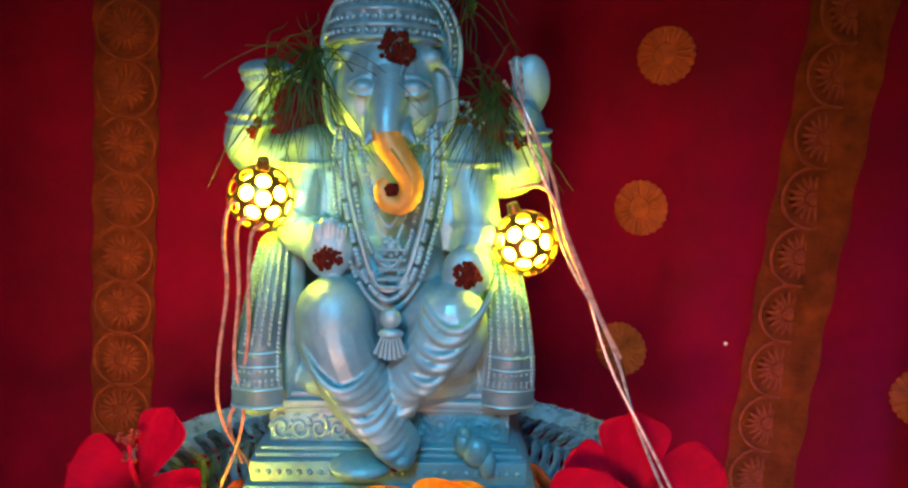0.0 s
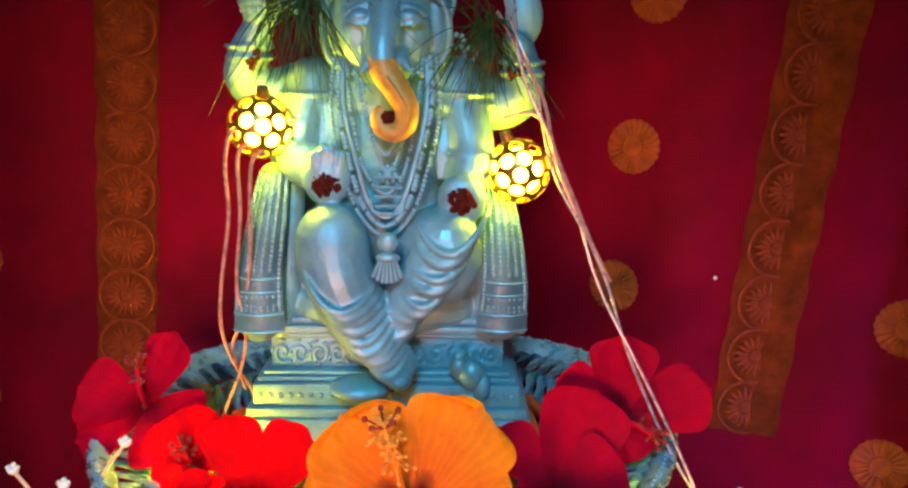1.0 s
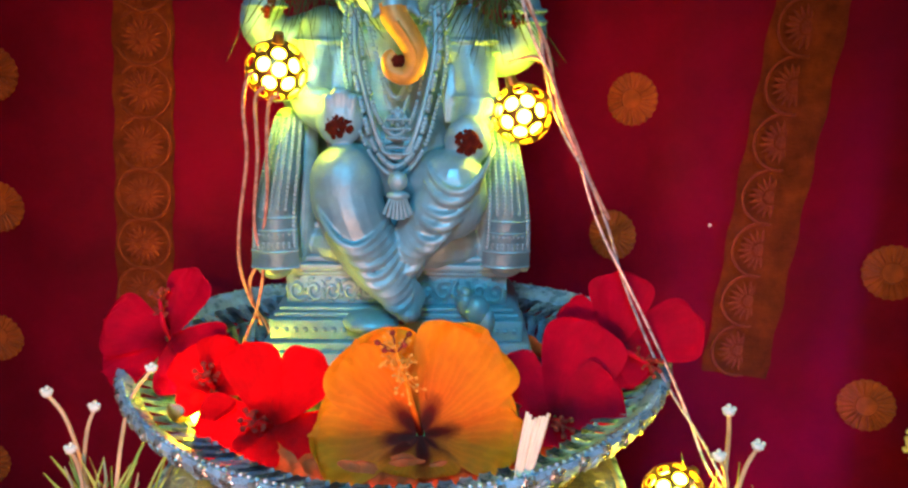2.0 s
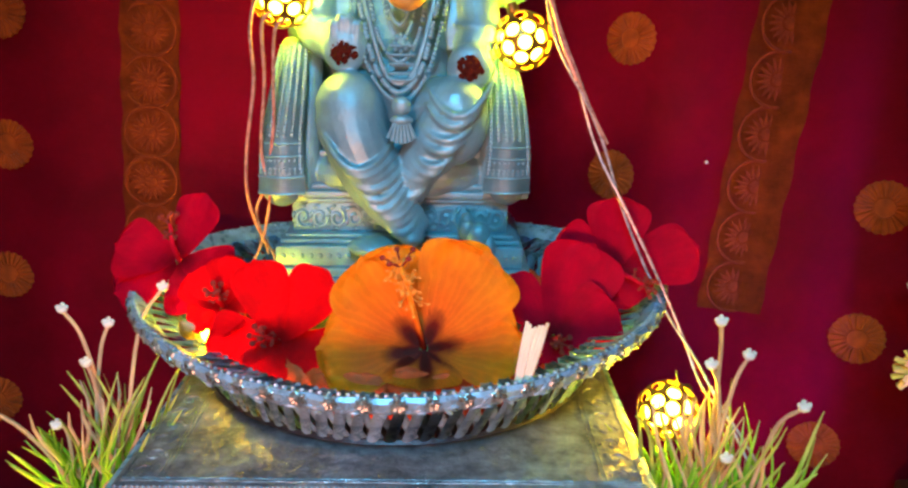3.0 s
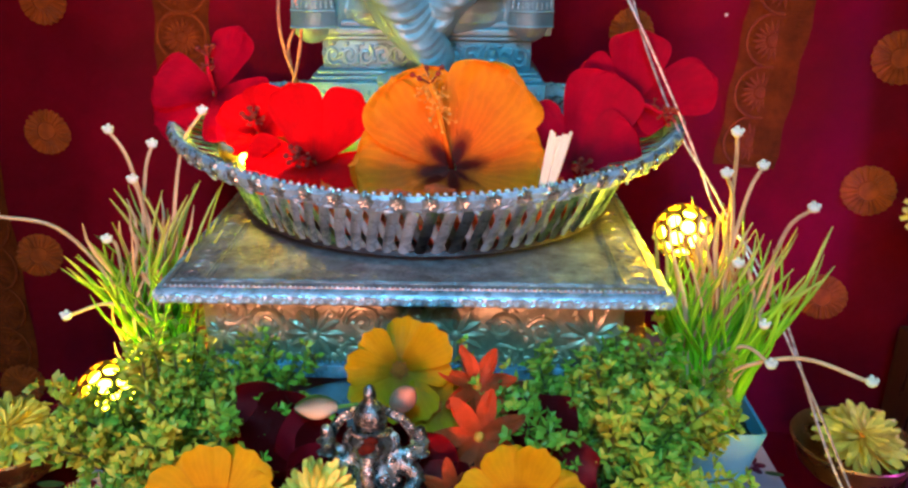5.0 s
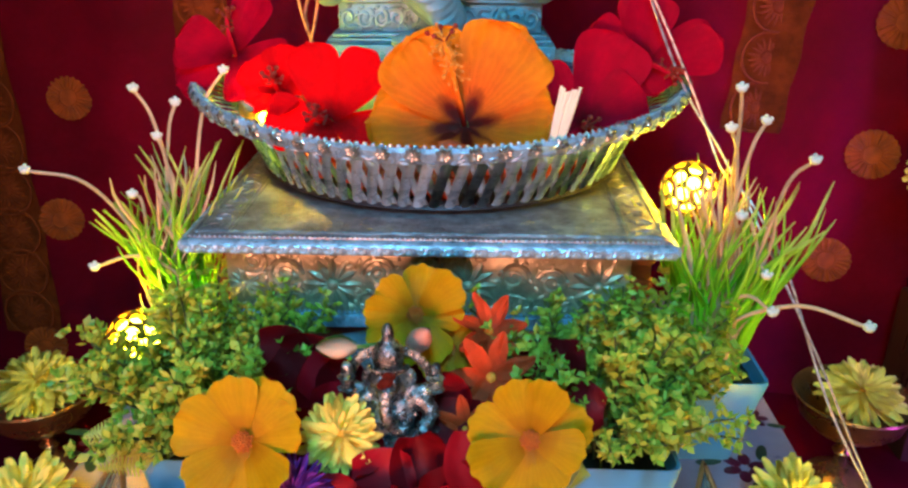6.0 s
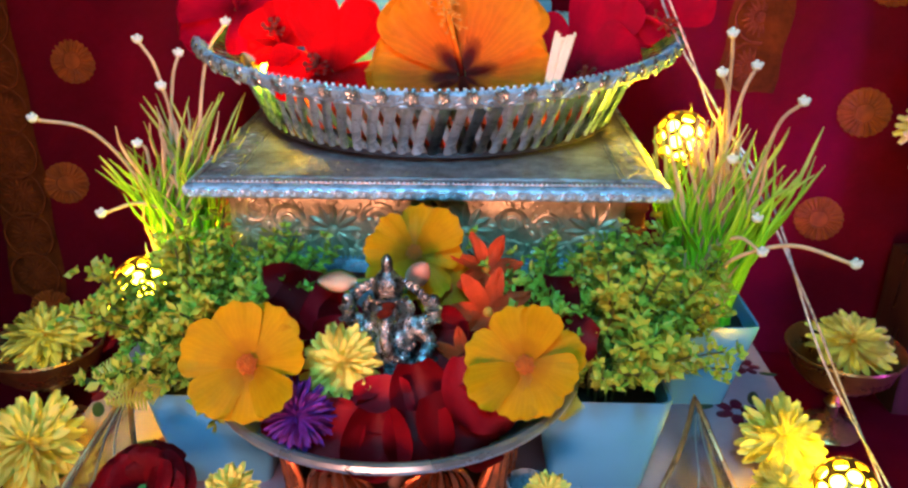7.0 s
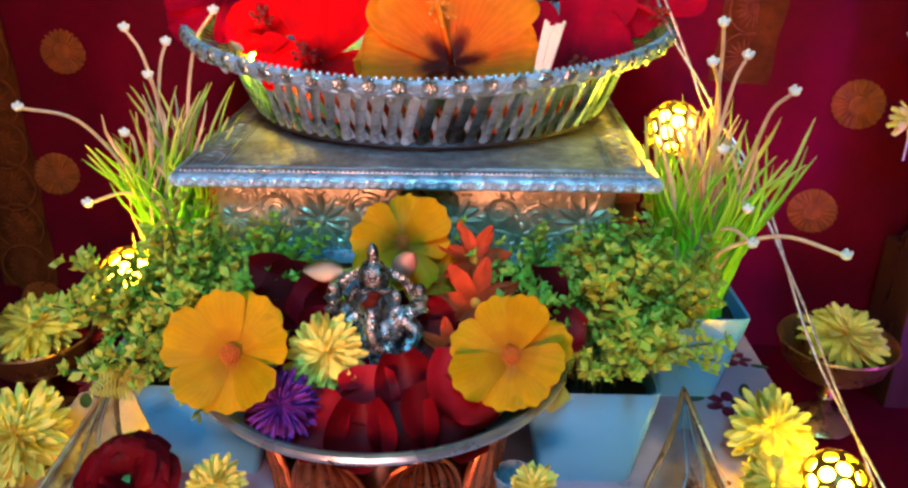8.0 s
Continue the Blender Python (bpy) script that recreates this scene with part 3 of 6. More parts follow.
def lifted(bm):
    """The ring's points raised towards both ends of the basket."""
    for v in bm.verts:
        v.co.z += rise(math.atan2(v.co.y, v.co.x)) * max(0.0, v.co.z / 0.045)
    return bm


def build_basket():
    ob = thing("silver_basket", pose(-0.033, 0.437, 0.1585) @ Matrix.Diagonal((1.07, 1.066, 1, 1)), "oval openwork silver basket with floral rim on the stool", "basket")
    r0, r1, z0, z1 = 0.1135, 0.1270, 0.004, 0.0395
    # the base's dark colour stands in for the shadow below the basket
    part("base", lathe(bmesh.new(), [(0, 0.0), (0.102, 0.0), (0.103, 0.0022), (0.1145, 0.0026), (0.1165, 0.0040), (0.1150, 0.0060), (0.111, 0.006), (0.108, 0.0045), (0, 0.0045)], 96), M_BASE_SHADE, ob, "silver base coloured dark for the shadow line beneath")

    def slat(lean, off, width, thick):
        def at(u, v):
            a = lean * u + (v - 0.5) * width / 0.13
            if u < 0.7:
                r, z = r0 + (r1 - r0) * math.sin(u / 0.7 * 1.35) / math.sin(1.35), z0 + (z1 - z0) * u / 0.7
            else:
                r, z = r1 + 0.0185 * (u - 0.7) / 0.3, z1 + 0.0055 * ((u - 0.7) / 0.3) ** 1.3
            r += off + 0.0012 * math.cos((v - 0.5) * 3)
            return (r * math.cos(a), r * math.sin(a), z)
        return sheet(bmesh.new(), at, 10, 3, thick)
    n = 84
    outer = part("slat", slat(0.105, 0.0008, 0.0064, 0.0014), M_SILVER, ob)
    inner = part("slat", slat(-0.15, -0.0018, 0.0058, 0.0010), M_SILVER, ob)
    for k in range(n):
        a, b = 360 * k / n, 360 * (k + 0.5) / n
        turn_a = pose(0, 0, 0, 0, 0, a) @ Matrix.Diagonal((1, 1, 1 + rise(radians(a) + 0.1) / 0.043, 1))
        turn_b = pose(0, 0, 0, 0, 0, b) @ Matrix.Diagonal((1, 1, 1 + rise(radians(b) - 0.1) / 0.043, 1))
        if k == 0:
            outer.matrix_local, inner.matrix_local = turn_a, turn_b
        else:
            again(outer, turn_a)
            again(inner, turn_b)
    rim = lathe(bmesh.new(), [(0.1435, 0.0425), (0.1480, 0.0418), (0.1520, 0.0430), (0.1546, 0.0462), (0.1555, 0.0500), (0.1540, 0.0520), (0.1510, 0.0512), (0.1450, 0.0475), (0.1435, 0.0425)], 264,
                wave=lambda a: 1 + 0.007 * abs(math.cos(22 * a)))
    part("rim", lifted(rim), M_SILVER, ob)
    # embossed flowers and leaves round the rim
    bm = lathe(bmesh.new(), [(0, 0.0020), (0.0009, 0.0018), (0.0014, 0.0008), (0.0030, 0.0013), (0.0042, 0.0004), (0.0040, -0.0006), (0, -0.0006)], 36, wave=lambda a: 1 + 0.16 * math.cos(6 * a))
    rosette = part("rosette", bm, M_RIM_GILT, ob, "gilded rosette")
    bm = bmesh.new()
    ball(bm, (0, 0, 0), (0.0042, 0.0013, 0.0011), 8, 5)
    ball(bm, (0.001, 0.0020, 0), (0.0030, 0.0010, 0.0009), 8, 5, Matrix.Rotation(0.5, 3, "Z"))
    ball(bm, (0.001, -0.0020, 0), (0.0030, 0.0010, 0.0009), 8, 5, Matrix.Rotation(-0.5, 3, "Z"))
    leaf = part("rim_leaf", bm, M_SILVER, ob)
    for k in range(66):
        a = 2 * math.pi * k / 66
        b = a + math.pi / 66
        m = facing((0.1556 * math.cos(a), 0.1556 * math.sin(a), 0.0490 + rise(a)), (math.cos(a), math.sin(a), -0.05), 20 * k) @ Matrix.Scale(0.95, 4)
        m2 = facing((0.1540 * math.cos(b), 0.1540 * math.sin(b), 0.0448 + rise(b)), (math.cos(b), math.sin(b), -0.5), 25 * (-1) ** k) @ Matrix.Scale(1.1, 4)
        if k == 0:
            rosette.matrix_local, leaf.matrix_local = m, m2
        else:
            again(rosette, m)
            again(leaf, m2)
    bm = bmesh.new()
    for k in range(230):
        a = 2 * math.pi * k / 230
        ball(bm, (0.1525 * math.cos(a), 0.1525 * math.sin(a), 0.0522 + rise(a)), 0.0012, 6, 4)
    part("bead_ring", bm, M_SILVER, ob, kind="stuff")
    bm = lathe(bmesh.new(), [(0.1290, 0.0382), (0.1305, 0.0370), (0.1290, 0.0358), (0.1275, 0.0370), (0.1290, 0.0382)], 120)
    part("under_ring", lifted(bm), M_SILVER, ob)


build_basket()


def build_petal_bed():
    rnd = random.Random(17)
    bm = bmesh.new()
    for k in range(300):
        a = 2 * math.pi * k / 300 + rnd.uniform(-0.05, 0.05)
        z = rnd.uniform(0.006, 0.030)
        r = 0.1055 + 0.30 * z + rnd.uniform(-0.004, 0.002)
        ball(bm, (r * math.cos(a), r * math.sin(a), z), (0.011, 0.003, 0.009), 8, 5, Matrix.Rotation(a + 1.57, 3, "Z") @ Matrix.Rotation(rnd.uniform(-0.5, 0.5), 3, "X"))
    for k in range(60):
        a, r = rnd.random() * 6.28, 0.10 * math.sqrt(rnd.random())
        ball(bm, (r * math.cos(a), r * math.sin(a), rnd.uniform(0.005, 0.012)), (0.012, 0.010, 0.003), 8, 5, Matrix.Rotation(a, 3, "Z"))
    ob = part("petal_bed", bm, M_CORAL, kind="stuff")
    ob.matrix_world = pose(-0.033, 0.437, 0.1630) @ Matrix.Scale(0.97, 4)
    tagged(ob, "bed of coral red flower petals lining the silver basket", "petals")


build_petal_bed()


# ---- the large statue ----
def merged(bm, voxel, smooth=3):
    """The shapes of bm melted into one skin, as a new bmesh."""
    me = bpy.data.meshes.new("clay")
    bm.to_mesh(me)
    bm.free()
    ob = new("clay", me)
    mod = ob.modifiers.new("skin", "REMESH")
    mod.mode, mod.voxel_size = "VOXEL", voxel
    done = bpy.data.meshes.new_from_object(ob.evaluated_get(bpy.context.evaluated_depsgraph_get()))
    out = bmesh.new()
    out.from_mesh(done)
    bpy.data.objects.remove(ob)
    bpy.data.meshes.remove(me)
    bpy.data.meshes.remove(done)
    for _ in range(smooth):
        bmesh.ops.smooth_vert(out, verts=out.verts, factor=0.5, use_axis_x=True, use_axis_y=True, use_axis_z=True)
    return out


def limb(bm, pts, radii, seg=18):
    """A limb through pts whose thickness goes through radii."""
    n = len(radii) - 1

    def r(t):
        k = min(n - 1, int(t * n))
        return radii[k] + (radii[k + 1] - radii[k]) * (t * n - k)
    tube(bm, spline(pts, 6), r, seg)
    ball(bm, pts[0], radii[0], seg, 12)
    ball(bm, pts[-1], radii[-1], seg, 12)


def paint(bm, start, index):
    bm.faces.ensure_lookup_table()
    for f in bm.faces[start:]:
        f.material_index = index


def build_statue():
    bm = bmesh.new()
    # body, chest and head
    ball(bm, (-0.037, 0.452, 0.353), (0.041, 0.030, 0.062), 20, 14)
    ball(bm, (-0.035, 0.44, 0.337), (0.038, 0.030, 0.034), 20, 14)
    ball(bm, (-0.037, 0.456, 0.398), (0.055, 0.027, 0.030), 20, 14)
    ball(bm, (-0.035, 0.436, 0.442), (0.027, 0.026, 0.034), 20, 14)
    ball(bm, (-0.047, 0.424, 0.436), (0.0125, 0.012, 0.019), 14, 10)
    ball(bm, (-0.021, 0.424, 0.435), (0.0125, 0.012, 0.019), 14, 10)
    ball(bm, (-0.045, 0.422, 0.424), (0.006, 0.008, 0.009), 12, 8)
    ball(bm, (-0.022, 0.422, 0.424), (0.006, 0.008, 0.009), 12, 8)
    ball(bm, (-0.037, 0.44, 0.47), (0.027, 0.023, 0.036), 20, 14)
    ball(bm, (-0.035, 0.456, 0.461), (0.0375, 0.0065, 0.043), 28, 18)
    ball(bm, (-0.058, 0.434, 0.439), (0.0075, 0.006, 0.018), 12, 8)
    ball(bm, (-0.008, 0.434, 0.437), (0.0075, 0.006, 0.018), 12, 8)
    ball(bm, (-0.04, 0.474, 0.366), (0.068, 0.018, 0.066), 20, 14)
    limb(bm, [(-0.034, 0.428, 0.452), (-0.033, 0.416, 0.44), (-0.033, 0.408, 0.428), (-0.033, 0.405, 0.422)], (0.0125, 0.0104, 0.0096, 0.0092))
    # ear flaps with curled edges, temple bosses
    for e, s in ((Vector((-0.058, 0.43, 0.437)), -1), (Vector((-0.008, 0.43, 0.436)), 1)):
        tube(bm, [e + Vector((s * 0.0085 * math.sin(t), -0.003, 0.019 * math.cos(t))) for t in (math.pi * i / 10 for i in range(11))], 0.0022, 7)
        ball(bm, e + Vector((-s * 0.004, -0.004, 0.022)), (0.006, 0.005, 0.005), 10, 8)
        ball(bm, e + Vector((-s * 0.003, -0.004, -0.022)), (0.004, 0.004, 0.006), 10, 8)
    for s, e in ((-1, Vector((-0.055, 0.432, 0.467))), (1, Vector((-0.015, 0.432, 0.466)))):
        limb(bm, [e + Vector((0, 0, -0.014)), e, e + Vector((-s * 0.001, 0, 0.012))], (0.0038, 0.0042, 0.0030), 8)
    for k in range(3):
        tube(bm, spline([Vector((-0.038, 0.408, 0.435)) + Vector((0.0030 * k, -0.0010, -0.004 * k)), Vector((-0.032, 0.398, 0.433)) + Vector((0, -0.0012, -0.009 * k + 0.002)), Vector((-0.027, 0.408, 0.436)) + Vector((-0.0030 * k, -0.0010, -0.004 * k))], 4), 0.0007, 5)
    # tusks
    limb(bm, [(-0.042, 0.412, 0.427), (-0.041, 0.402, 0.42), (-0.043, 0.398, 0.416)], (0.0034, 0.0030, 0.0016), 8)
    limb(bm, [(-0.024, 0.412, 0.426), (-0.022, 0.402, 0.421), (-0.019, 0.398, 0.417)], (0.0034, 0.0030, 0.0016), 8)
    # armlets and sleeve pleats
    for p, r in (((-0.076, 0.44, 0.4), 0.0165), ((0.008, 0.44, 0.401), 0.0165), ((-0.11, 0.445, 0.425), 0.0125), ((0.041, 0.445, 0.418), 0.0120), ((-0.079, 0.426, 0.373), 0.0142), ((0.013, 0.426, 0.37), 0.0142)):
        for dz in (-0.003, 0.003):
            tube(bm, [Vector(p) + Vector((r * math.cos(t), r * 0.9 * math.sin(t), dz)) for t in (2 * math.pi * i / 20 for i in range(21))], 0.0014, 6, cap=False)
    for i in range(6):
        q = Vector((-0.074, 0.428, 0.398)).lerp(Vector((-0.06, 0.428, 0.398)), i / 5)
        limb(bm, [q, q + Vector((0.001, -0.004, -0.016)), q + Vector((0.0, -0.006, -0.030))], (0.0016, 0.0022, 0.0016), 6)
        q = Vector((-0.004, 0.426, 0.39)).lerp(Vector((0.01, 0.426, 0.39)), i / 5)
        limb(bm, [q, q + Vector((-0.001, -0.004, -0.016)), q + Vector((0.0, -0.006, -0.030))], (0.0016, 0.0022, 0.0016), 6)
    # rear arms
    limb(bm, [(-0.077, 0.456, 0.407), (-0.099, 0.452, 0.402), (-0.112, 0.448, 0.411), (-0.11, 0.445, 0.425), (-0.104, 0.442, 0.438)], (0.015, 0.0145, 0.0135, 0.011, 0.0085))
    limb(bm, [(0.006, 0.456, 0.408), (0.027, 0.452, 0.397), (0.041, 0.448, 0.404), (0.041, 0.445, 0.418), (0.038, 0.442, 0.431)], (0.015, 0.0145, 0.013, 0.0105, 0.0085))
    ball(bm, (-0.099, 0.441, 0.451), (0.0158, 0.013, 0.0062), 18, 10)
    ball(bm, (-0.101, 0.441, 0.444), (0.011, 0.010, 0.006), 16, 10)
    ball(bm, (0.041, 0.441, 0.445), (0.0105, 0.0045, 0.0165), 16, 12)
    limb(bm, [(0.033, 0.441, 0.458), (0.035, 0.441, 0.424)], (0.0026, 0.0026))
    # front arms, palms and fingers
    limb(bm, [(-0.075, 0.444, 0.408), (-0.079, 0.434, 0.388), (-0.08, 0.424, 0.37), (-0.066, 0.412, 0.359)], (0.0150, 0.0145, 0.0130, 0.0100))
    limb(bm, [(0.005, 0.444, 0.409), (0.01, 0.434, 0.386), (0.013, 0.424, 0.368), (0.008, 0.412, 0.352)], (0.0150, 0.0145, 0.0130, 0.0100))
    ball(bm, (-0.063, 0.407, 0.361), (0.0135, 0.0065, 0.015), 14, 10)
    ball(bm, (0.008, 0.407, 0.35), (0.0135, 0.0075, 0.014), 14, 10)
    for a, b in (((-0.068, 0.405, 0.363), (-0.069, 0.404, 0.373)), ((-0.064, 0.405, 0.365), (-0.064, 0.404, 0.376)), ((-0.06, 0.405, 0.365), (-0.06, 0.404, 0.376)), ((-0.056, 0.405, 0.363), (-0.055, 0.404, 0.373))):
        limb(bm, [a, b], (0.0036, 0.0030), 8)
    # legs and feet
    limb(bm, [(-0.045, 0.436, 0.318), (-0.055, 0.418, 0.328), (-0.062, 0.405, 0.329)], (0.020, 0.0195, 0.018))
    limb(bm, [(-0.062, 0.405, 0.328), (-0.056, 0.402, 0.307), (-0.046, 0.402, 0.285), (-0.034, 0.402, 0.266), (-0.025, 0.402, 0.256)], (0.0185, 0.0195, 0.0180, 0.0125, 0.0075))
    limb(bm, [(-0.025, 0.436, 0.317), (-0.01, 0.418, 0.325), (0, 0.405, 0.328)], (0.019, 0.0185, 0.0175))
    limb(bm, [(0.001, 0.405, 0.326), (-0.01, 0.404, 0.307), (-0.021, 0.407, 0.293), (-0.027, 0.41, 0.276)], (0.0180, 0.0165, 0.0140, 0.0100))
    ball(bm, (-0.047, 0.404, 0.244), (0.0175, 0.014, 0.0065), 14, 8)
    ball(bm, (-0.025, 0.398, 0.253), (0.0080, 0.012, 0.007), 12, 8)
    ball(bm, (-0.034, 0.44, 0.284), (0.060, 0.030, 0.020), 18, 10)
    # cloth folds over the shins
    ball(bm, (-0.0600, 0.4045, 0.3200), (0.0205, 0.0195, 0.0280), 28, 20)
    ball(bm, (0.0000, 0.4055, 0.3200), (0.0195, 0.0188, 0.0260), 28, 20)
    # thin swags that hang from one edge of the leg to the other
    for line, n, w0, w1, skew in ((spline([(-0.056, 0.401, 0.304), (-0.046, 0.401, 0.285), (-0.035, 0.401, 0.268), (-0.026, 0.402, 0.258)], 8), 13, 0.0205, 0.0105, 0.35),
                                  (spline([(0.004, 0.404, 0.334), (-0.007, 0.404, 0.308), (-0.018, 0.406, 0.295), (-0.025, 0.409, 0.283)], 8), 11, 0.0190, 0.0120, -0.35)):
        for k in range(n):
            t = k / (n - 1)
            c, w = line[round(t * (len(line) - 1))], w0 + (w1 - w0) * t
            sag = 0.0180 * (0.8 + 0.2 * math.cos(5 * k))
            tube(bm, [c + Vector((w * q, -1.05 * w * math.sqrt(max(0.0, 1 - q * q)), sag * (q - skew * 0.5) ** 2 - 0.5 * sag + 0.004 * skew * q)) for q in (i / 8 - 1 for i in range(17))], lambda u, k=k: 0.0012 + 0.0016 * math.sin(math.pi * u) * (1.2 if k % 2 else 0.8), 8)
    # hanging shawl ends at both sides
    limb(bm, [(-0.098, 0.436, 0.358), (-0.1, 0.43, 0.334), (-0.105, 0.426, 0.305), (-0.106, 0.424, 0.276)], (0.0070, 0.0100, 0.0120, 0.0125))
    limb(bm, [(0.029, 0.436, 0.354), (0.032, 0.43, 0.326), (0.033, 0.426, 0.301), (0.032, 0.424, 0.278)], (0.0070, 0.0100, 0.0120, 0.0120))
    limb(bm, [(-0.088, 0.44, 0.358), (-0.089, 0.434, 0.326), (-0.09, 0.43, 0.301), (-0.093, 0.428, 0.271)], (0.0075, 0.0085, 0.0080, 0.0070))
    limb(bm, [(0.018, 0.44, 0.349), (0.021, 0.434, 0.321), (0.023, 0.43, 0.299), (0.022, 0.428, 0.273)], (0.0075, 0.0085, 0.0080, 0.0070))
    # crown bands
    for k, (r, dz) in enumerate(((0.0290, 0.0), (0.0285, 0.006), (0.0262, 0.014), (0.0225, 0.022))):
        c = Vector((-0.037, 0.44, 0.465)) + Vector((0, 0, dz))
        tube(bm, [c + Vector((r * math.cos(a), -0.85 * r * math.sin(a), 0.003 * math.sin(a))) for a in (math.pi * i / 16 for i in range(17))], 0.0018, 6)
    for a in range(9):
        s = math.pi * (a + 0.5) / 9
        c = Vector((-0.037, 0.44, 0.465))
        limb(bm, [c + Vector((0.0285 * math.cos(s), -0.024 * math.sin(s), 0.004)), c + Vector((0.024 * math.cos(s), -0.0205 * math.sin(s), 0.019)), c + Vector((0.012 * math.cos(s), -0.011 * math.sin(s), 0.034))], (0.0014, 0.0018, 0.001), 6)
    # halo rim
    c = Vector((-0.034, 0.452, 0.461))
    for k in (1.0, 0.86):
        tube(bm, [c + Vector((0.0375 * k * math.cos(a), -0.002 - (1 - k) * 0.02, 0.043 * k * math.sin(a))) for a in (-0.5 + (math.pi + 1.0) * i / 30 for i in range(31))], 0.0017, 6)
    # brows
    for s, e in ((-1, Vector((-0.045, 0.411, 0.443))), (1, Vector((-0.02, 0.411, 0.443)))):
        tube(bm, [e + Vector((0.009 * t, 0.001 + 0.003 * t * t, 0.0055 - 0.004 * t * t - 0.001 * s * t)) for t in (i / 4 - 1 for i in range(9))], 0.0012, 6)
        ball(bm, e + Vector((0, -0.001, 0)), (0.0062, 0.0034, 0.0036), 12, 8)
        tube(bm, [e + Vector((0.0078 * t, -0.0035 + 0.003 * t * t, -0.0040 + 0.0035 * t * t)) for t in (i / 4 - 1 for i in range(9))], 0.0011, 6)
    # forehead emblem
    for s in (-1, 1):
        tube(bm, spline([(-0.032, 0.408, 0.439), Vector((-0.032, 0.409, 0.448)) + Vector((0.005 * s, 0, 0)), Vector((-0.032, 0.413, 0.454)) + Vector((0.007 * s, 0, 0))], 4), 0.0012, 6)
    body = merged(bm, 0.0010, 1)
    out = bmesh.new()
    # crisp pieces: stepped plinth
    x0 = -0.0335

    def step(hw, z0, z1, y0, bevel=0.0012):
        box(out, (x0 - hw, y0, z0), (x0 + hw, 0.492, z1), bevel)
    step(0.083, 0.1616, 0.2210, 0.4100)
    step(0.080, 0.2212, 0.2270, 0.4120)
    step(0.0765, 0.2272, 0.2405, 0.4150)
    step(0.0740, 0.2407, 0.2440, 0.4180)
    step(0.0710, 0.2442, 0.2470, 0.4200)
    step(0.0670, 0.2472, 0.2660, 0.4250)
    step(0.0700, 0.2662, 0.2690, 0.4220)
    step(0.0720, 0.2692, 0.2740, 0.4200)
    step(0.0690, 0.2742, 0.2780, 0.4230)
    step(0.0720, 0.2782, 0.2830, 0.4260)
    step(0.0740, 0.2832, 0.2890, 0.4300)
    step(0.0800, 0.2770, 0.2805, 0.4290)
    step(0.0785, 0.2807, 0.2930, 0.4320)
    step(0.0805, 0.2932, 0.2975, 0.4290)
    for s in (-1, 1):
        box(out, (x0 + s * 0.0715 - 0.0075, 0.420, 0.2700), (x0 + s * 0.0715 + 0.0075, 0.46, 0.2930), 0.0015)
    rnd = random.Random(5)
    for s in (-1, 1):
        for k in range(5):
            c = Vector((x0 + s * (0.018 + 0.0105 * k), 0.4245, 0.2565))
            tube(out, [c + Vector((s * 0.0055 * (1 - 0.8 * t) * math.cos(7.5 * t + k), -0.0006, 0.0068 * (1 - 0.8 * t) * math.sin(7.5 * t + k))) for t in (i / 12 for i in range(13))], 0.0014, 6)
            for j in range(5):
                a = j * 1.3 + k
                ball(out, c + Vector((0.0062 * math.cos(a), -0.0004, 0.0072 * math.sin(a))), (0.0012, 0.0012, 0.0024), 6, 4, Matrix.Rotation(-a, 3, "Y"))
    for k in range(26):
        ball(out, (x0 - 0.070 + 0.140 * k / 25, 0.4298, 0.2895), (0.0019, 0.0015, 0.0032), 6, 5)
        ball(out, (x0 - 0.072 + 0.144 * k / 25, 0.4150, 0.2340), (0.0018, 0.0010, 0.0018), 6, 5)
    # small mouse carving beside the foot
    for c, r in (((0.008, 0.414, 0.253), (0.006, 0.006, 0.008)), ((0.015, 0.412, 0.249), (0.008, 0.006, 0.009)), ((0.008, 0.413, 0.259), (0.004, 0.004, 0.004)), ((0.021, 0.412, 0.242), (0.005, 0.005, 0.009))):
        ball(out, c, r, 12, 8)

    def beads(pts, n, r, squash=0.8):
        q = spline(pts, 12)
        for k in range(n):
            ball(out, q[round(k * (len(q) - 1) / (n - 1))], (r, r * squash, r), 7, 5)
    beads([(-0.057, 0.42, 0.422), (-0.057, 0.414, 0.399), (-0.052, 0.408, 0.373), (-0.044, 0.404, 0.347), (-0.032, 0.402, 0.336), (-0.02, 0.404, 0.348), (-0.013, 0.408, 0.374), (-0.008, 0.414, 0.4), (-0.009, 0.42, 0.423)], 78, 0.0018)
    beads([(-0.053, 0.42, 0.421), (-0.05, 0.411, 0.394), (-0.043, 0.407, 0.365), (-0.032, 0.405, 0.353), (-0.022, 0.407, 0.365), (-0.016, 0.411, 0.394), (-0.013, 0.42, 0.422)], 64, 0.0014)
    beads([(-0.049, 0.419, 0.417), (-0.042, 0.412, 0.391), (-0.032, 0.41, 0.373), (-0.023, 0.412, 0.391), (-0.018, 0.419, 0.417)], 46, 0.0013)
    tube(out, spline([(-0.055, 0.421, 0.421), (-0.054, 0.413, 0.397), (-0.047, 0.407, 0.368), (-0.04, 0.404, 0.347), (-0.032, 0.403, 0.341), (-0.024, 0.404, 0.347), (-0.017, 0.407, 0.368), (-0.011, 0.413, 0.397), (-0.011, 0.421, 0.422)], 6), 0.0015, 6)
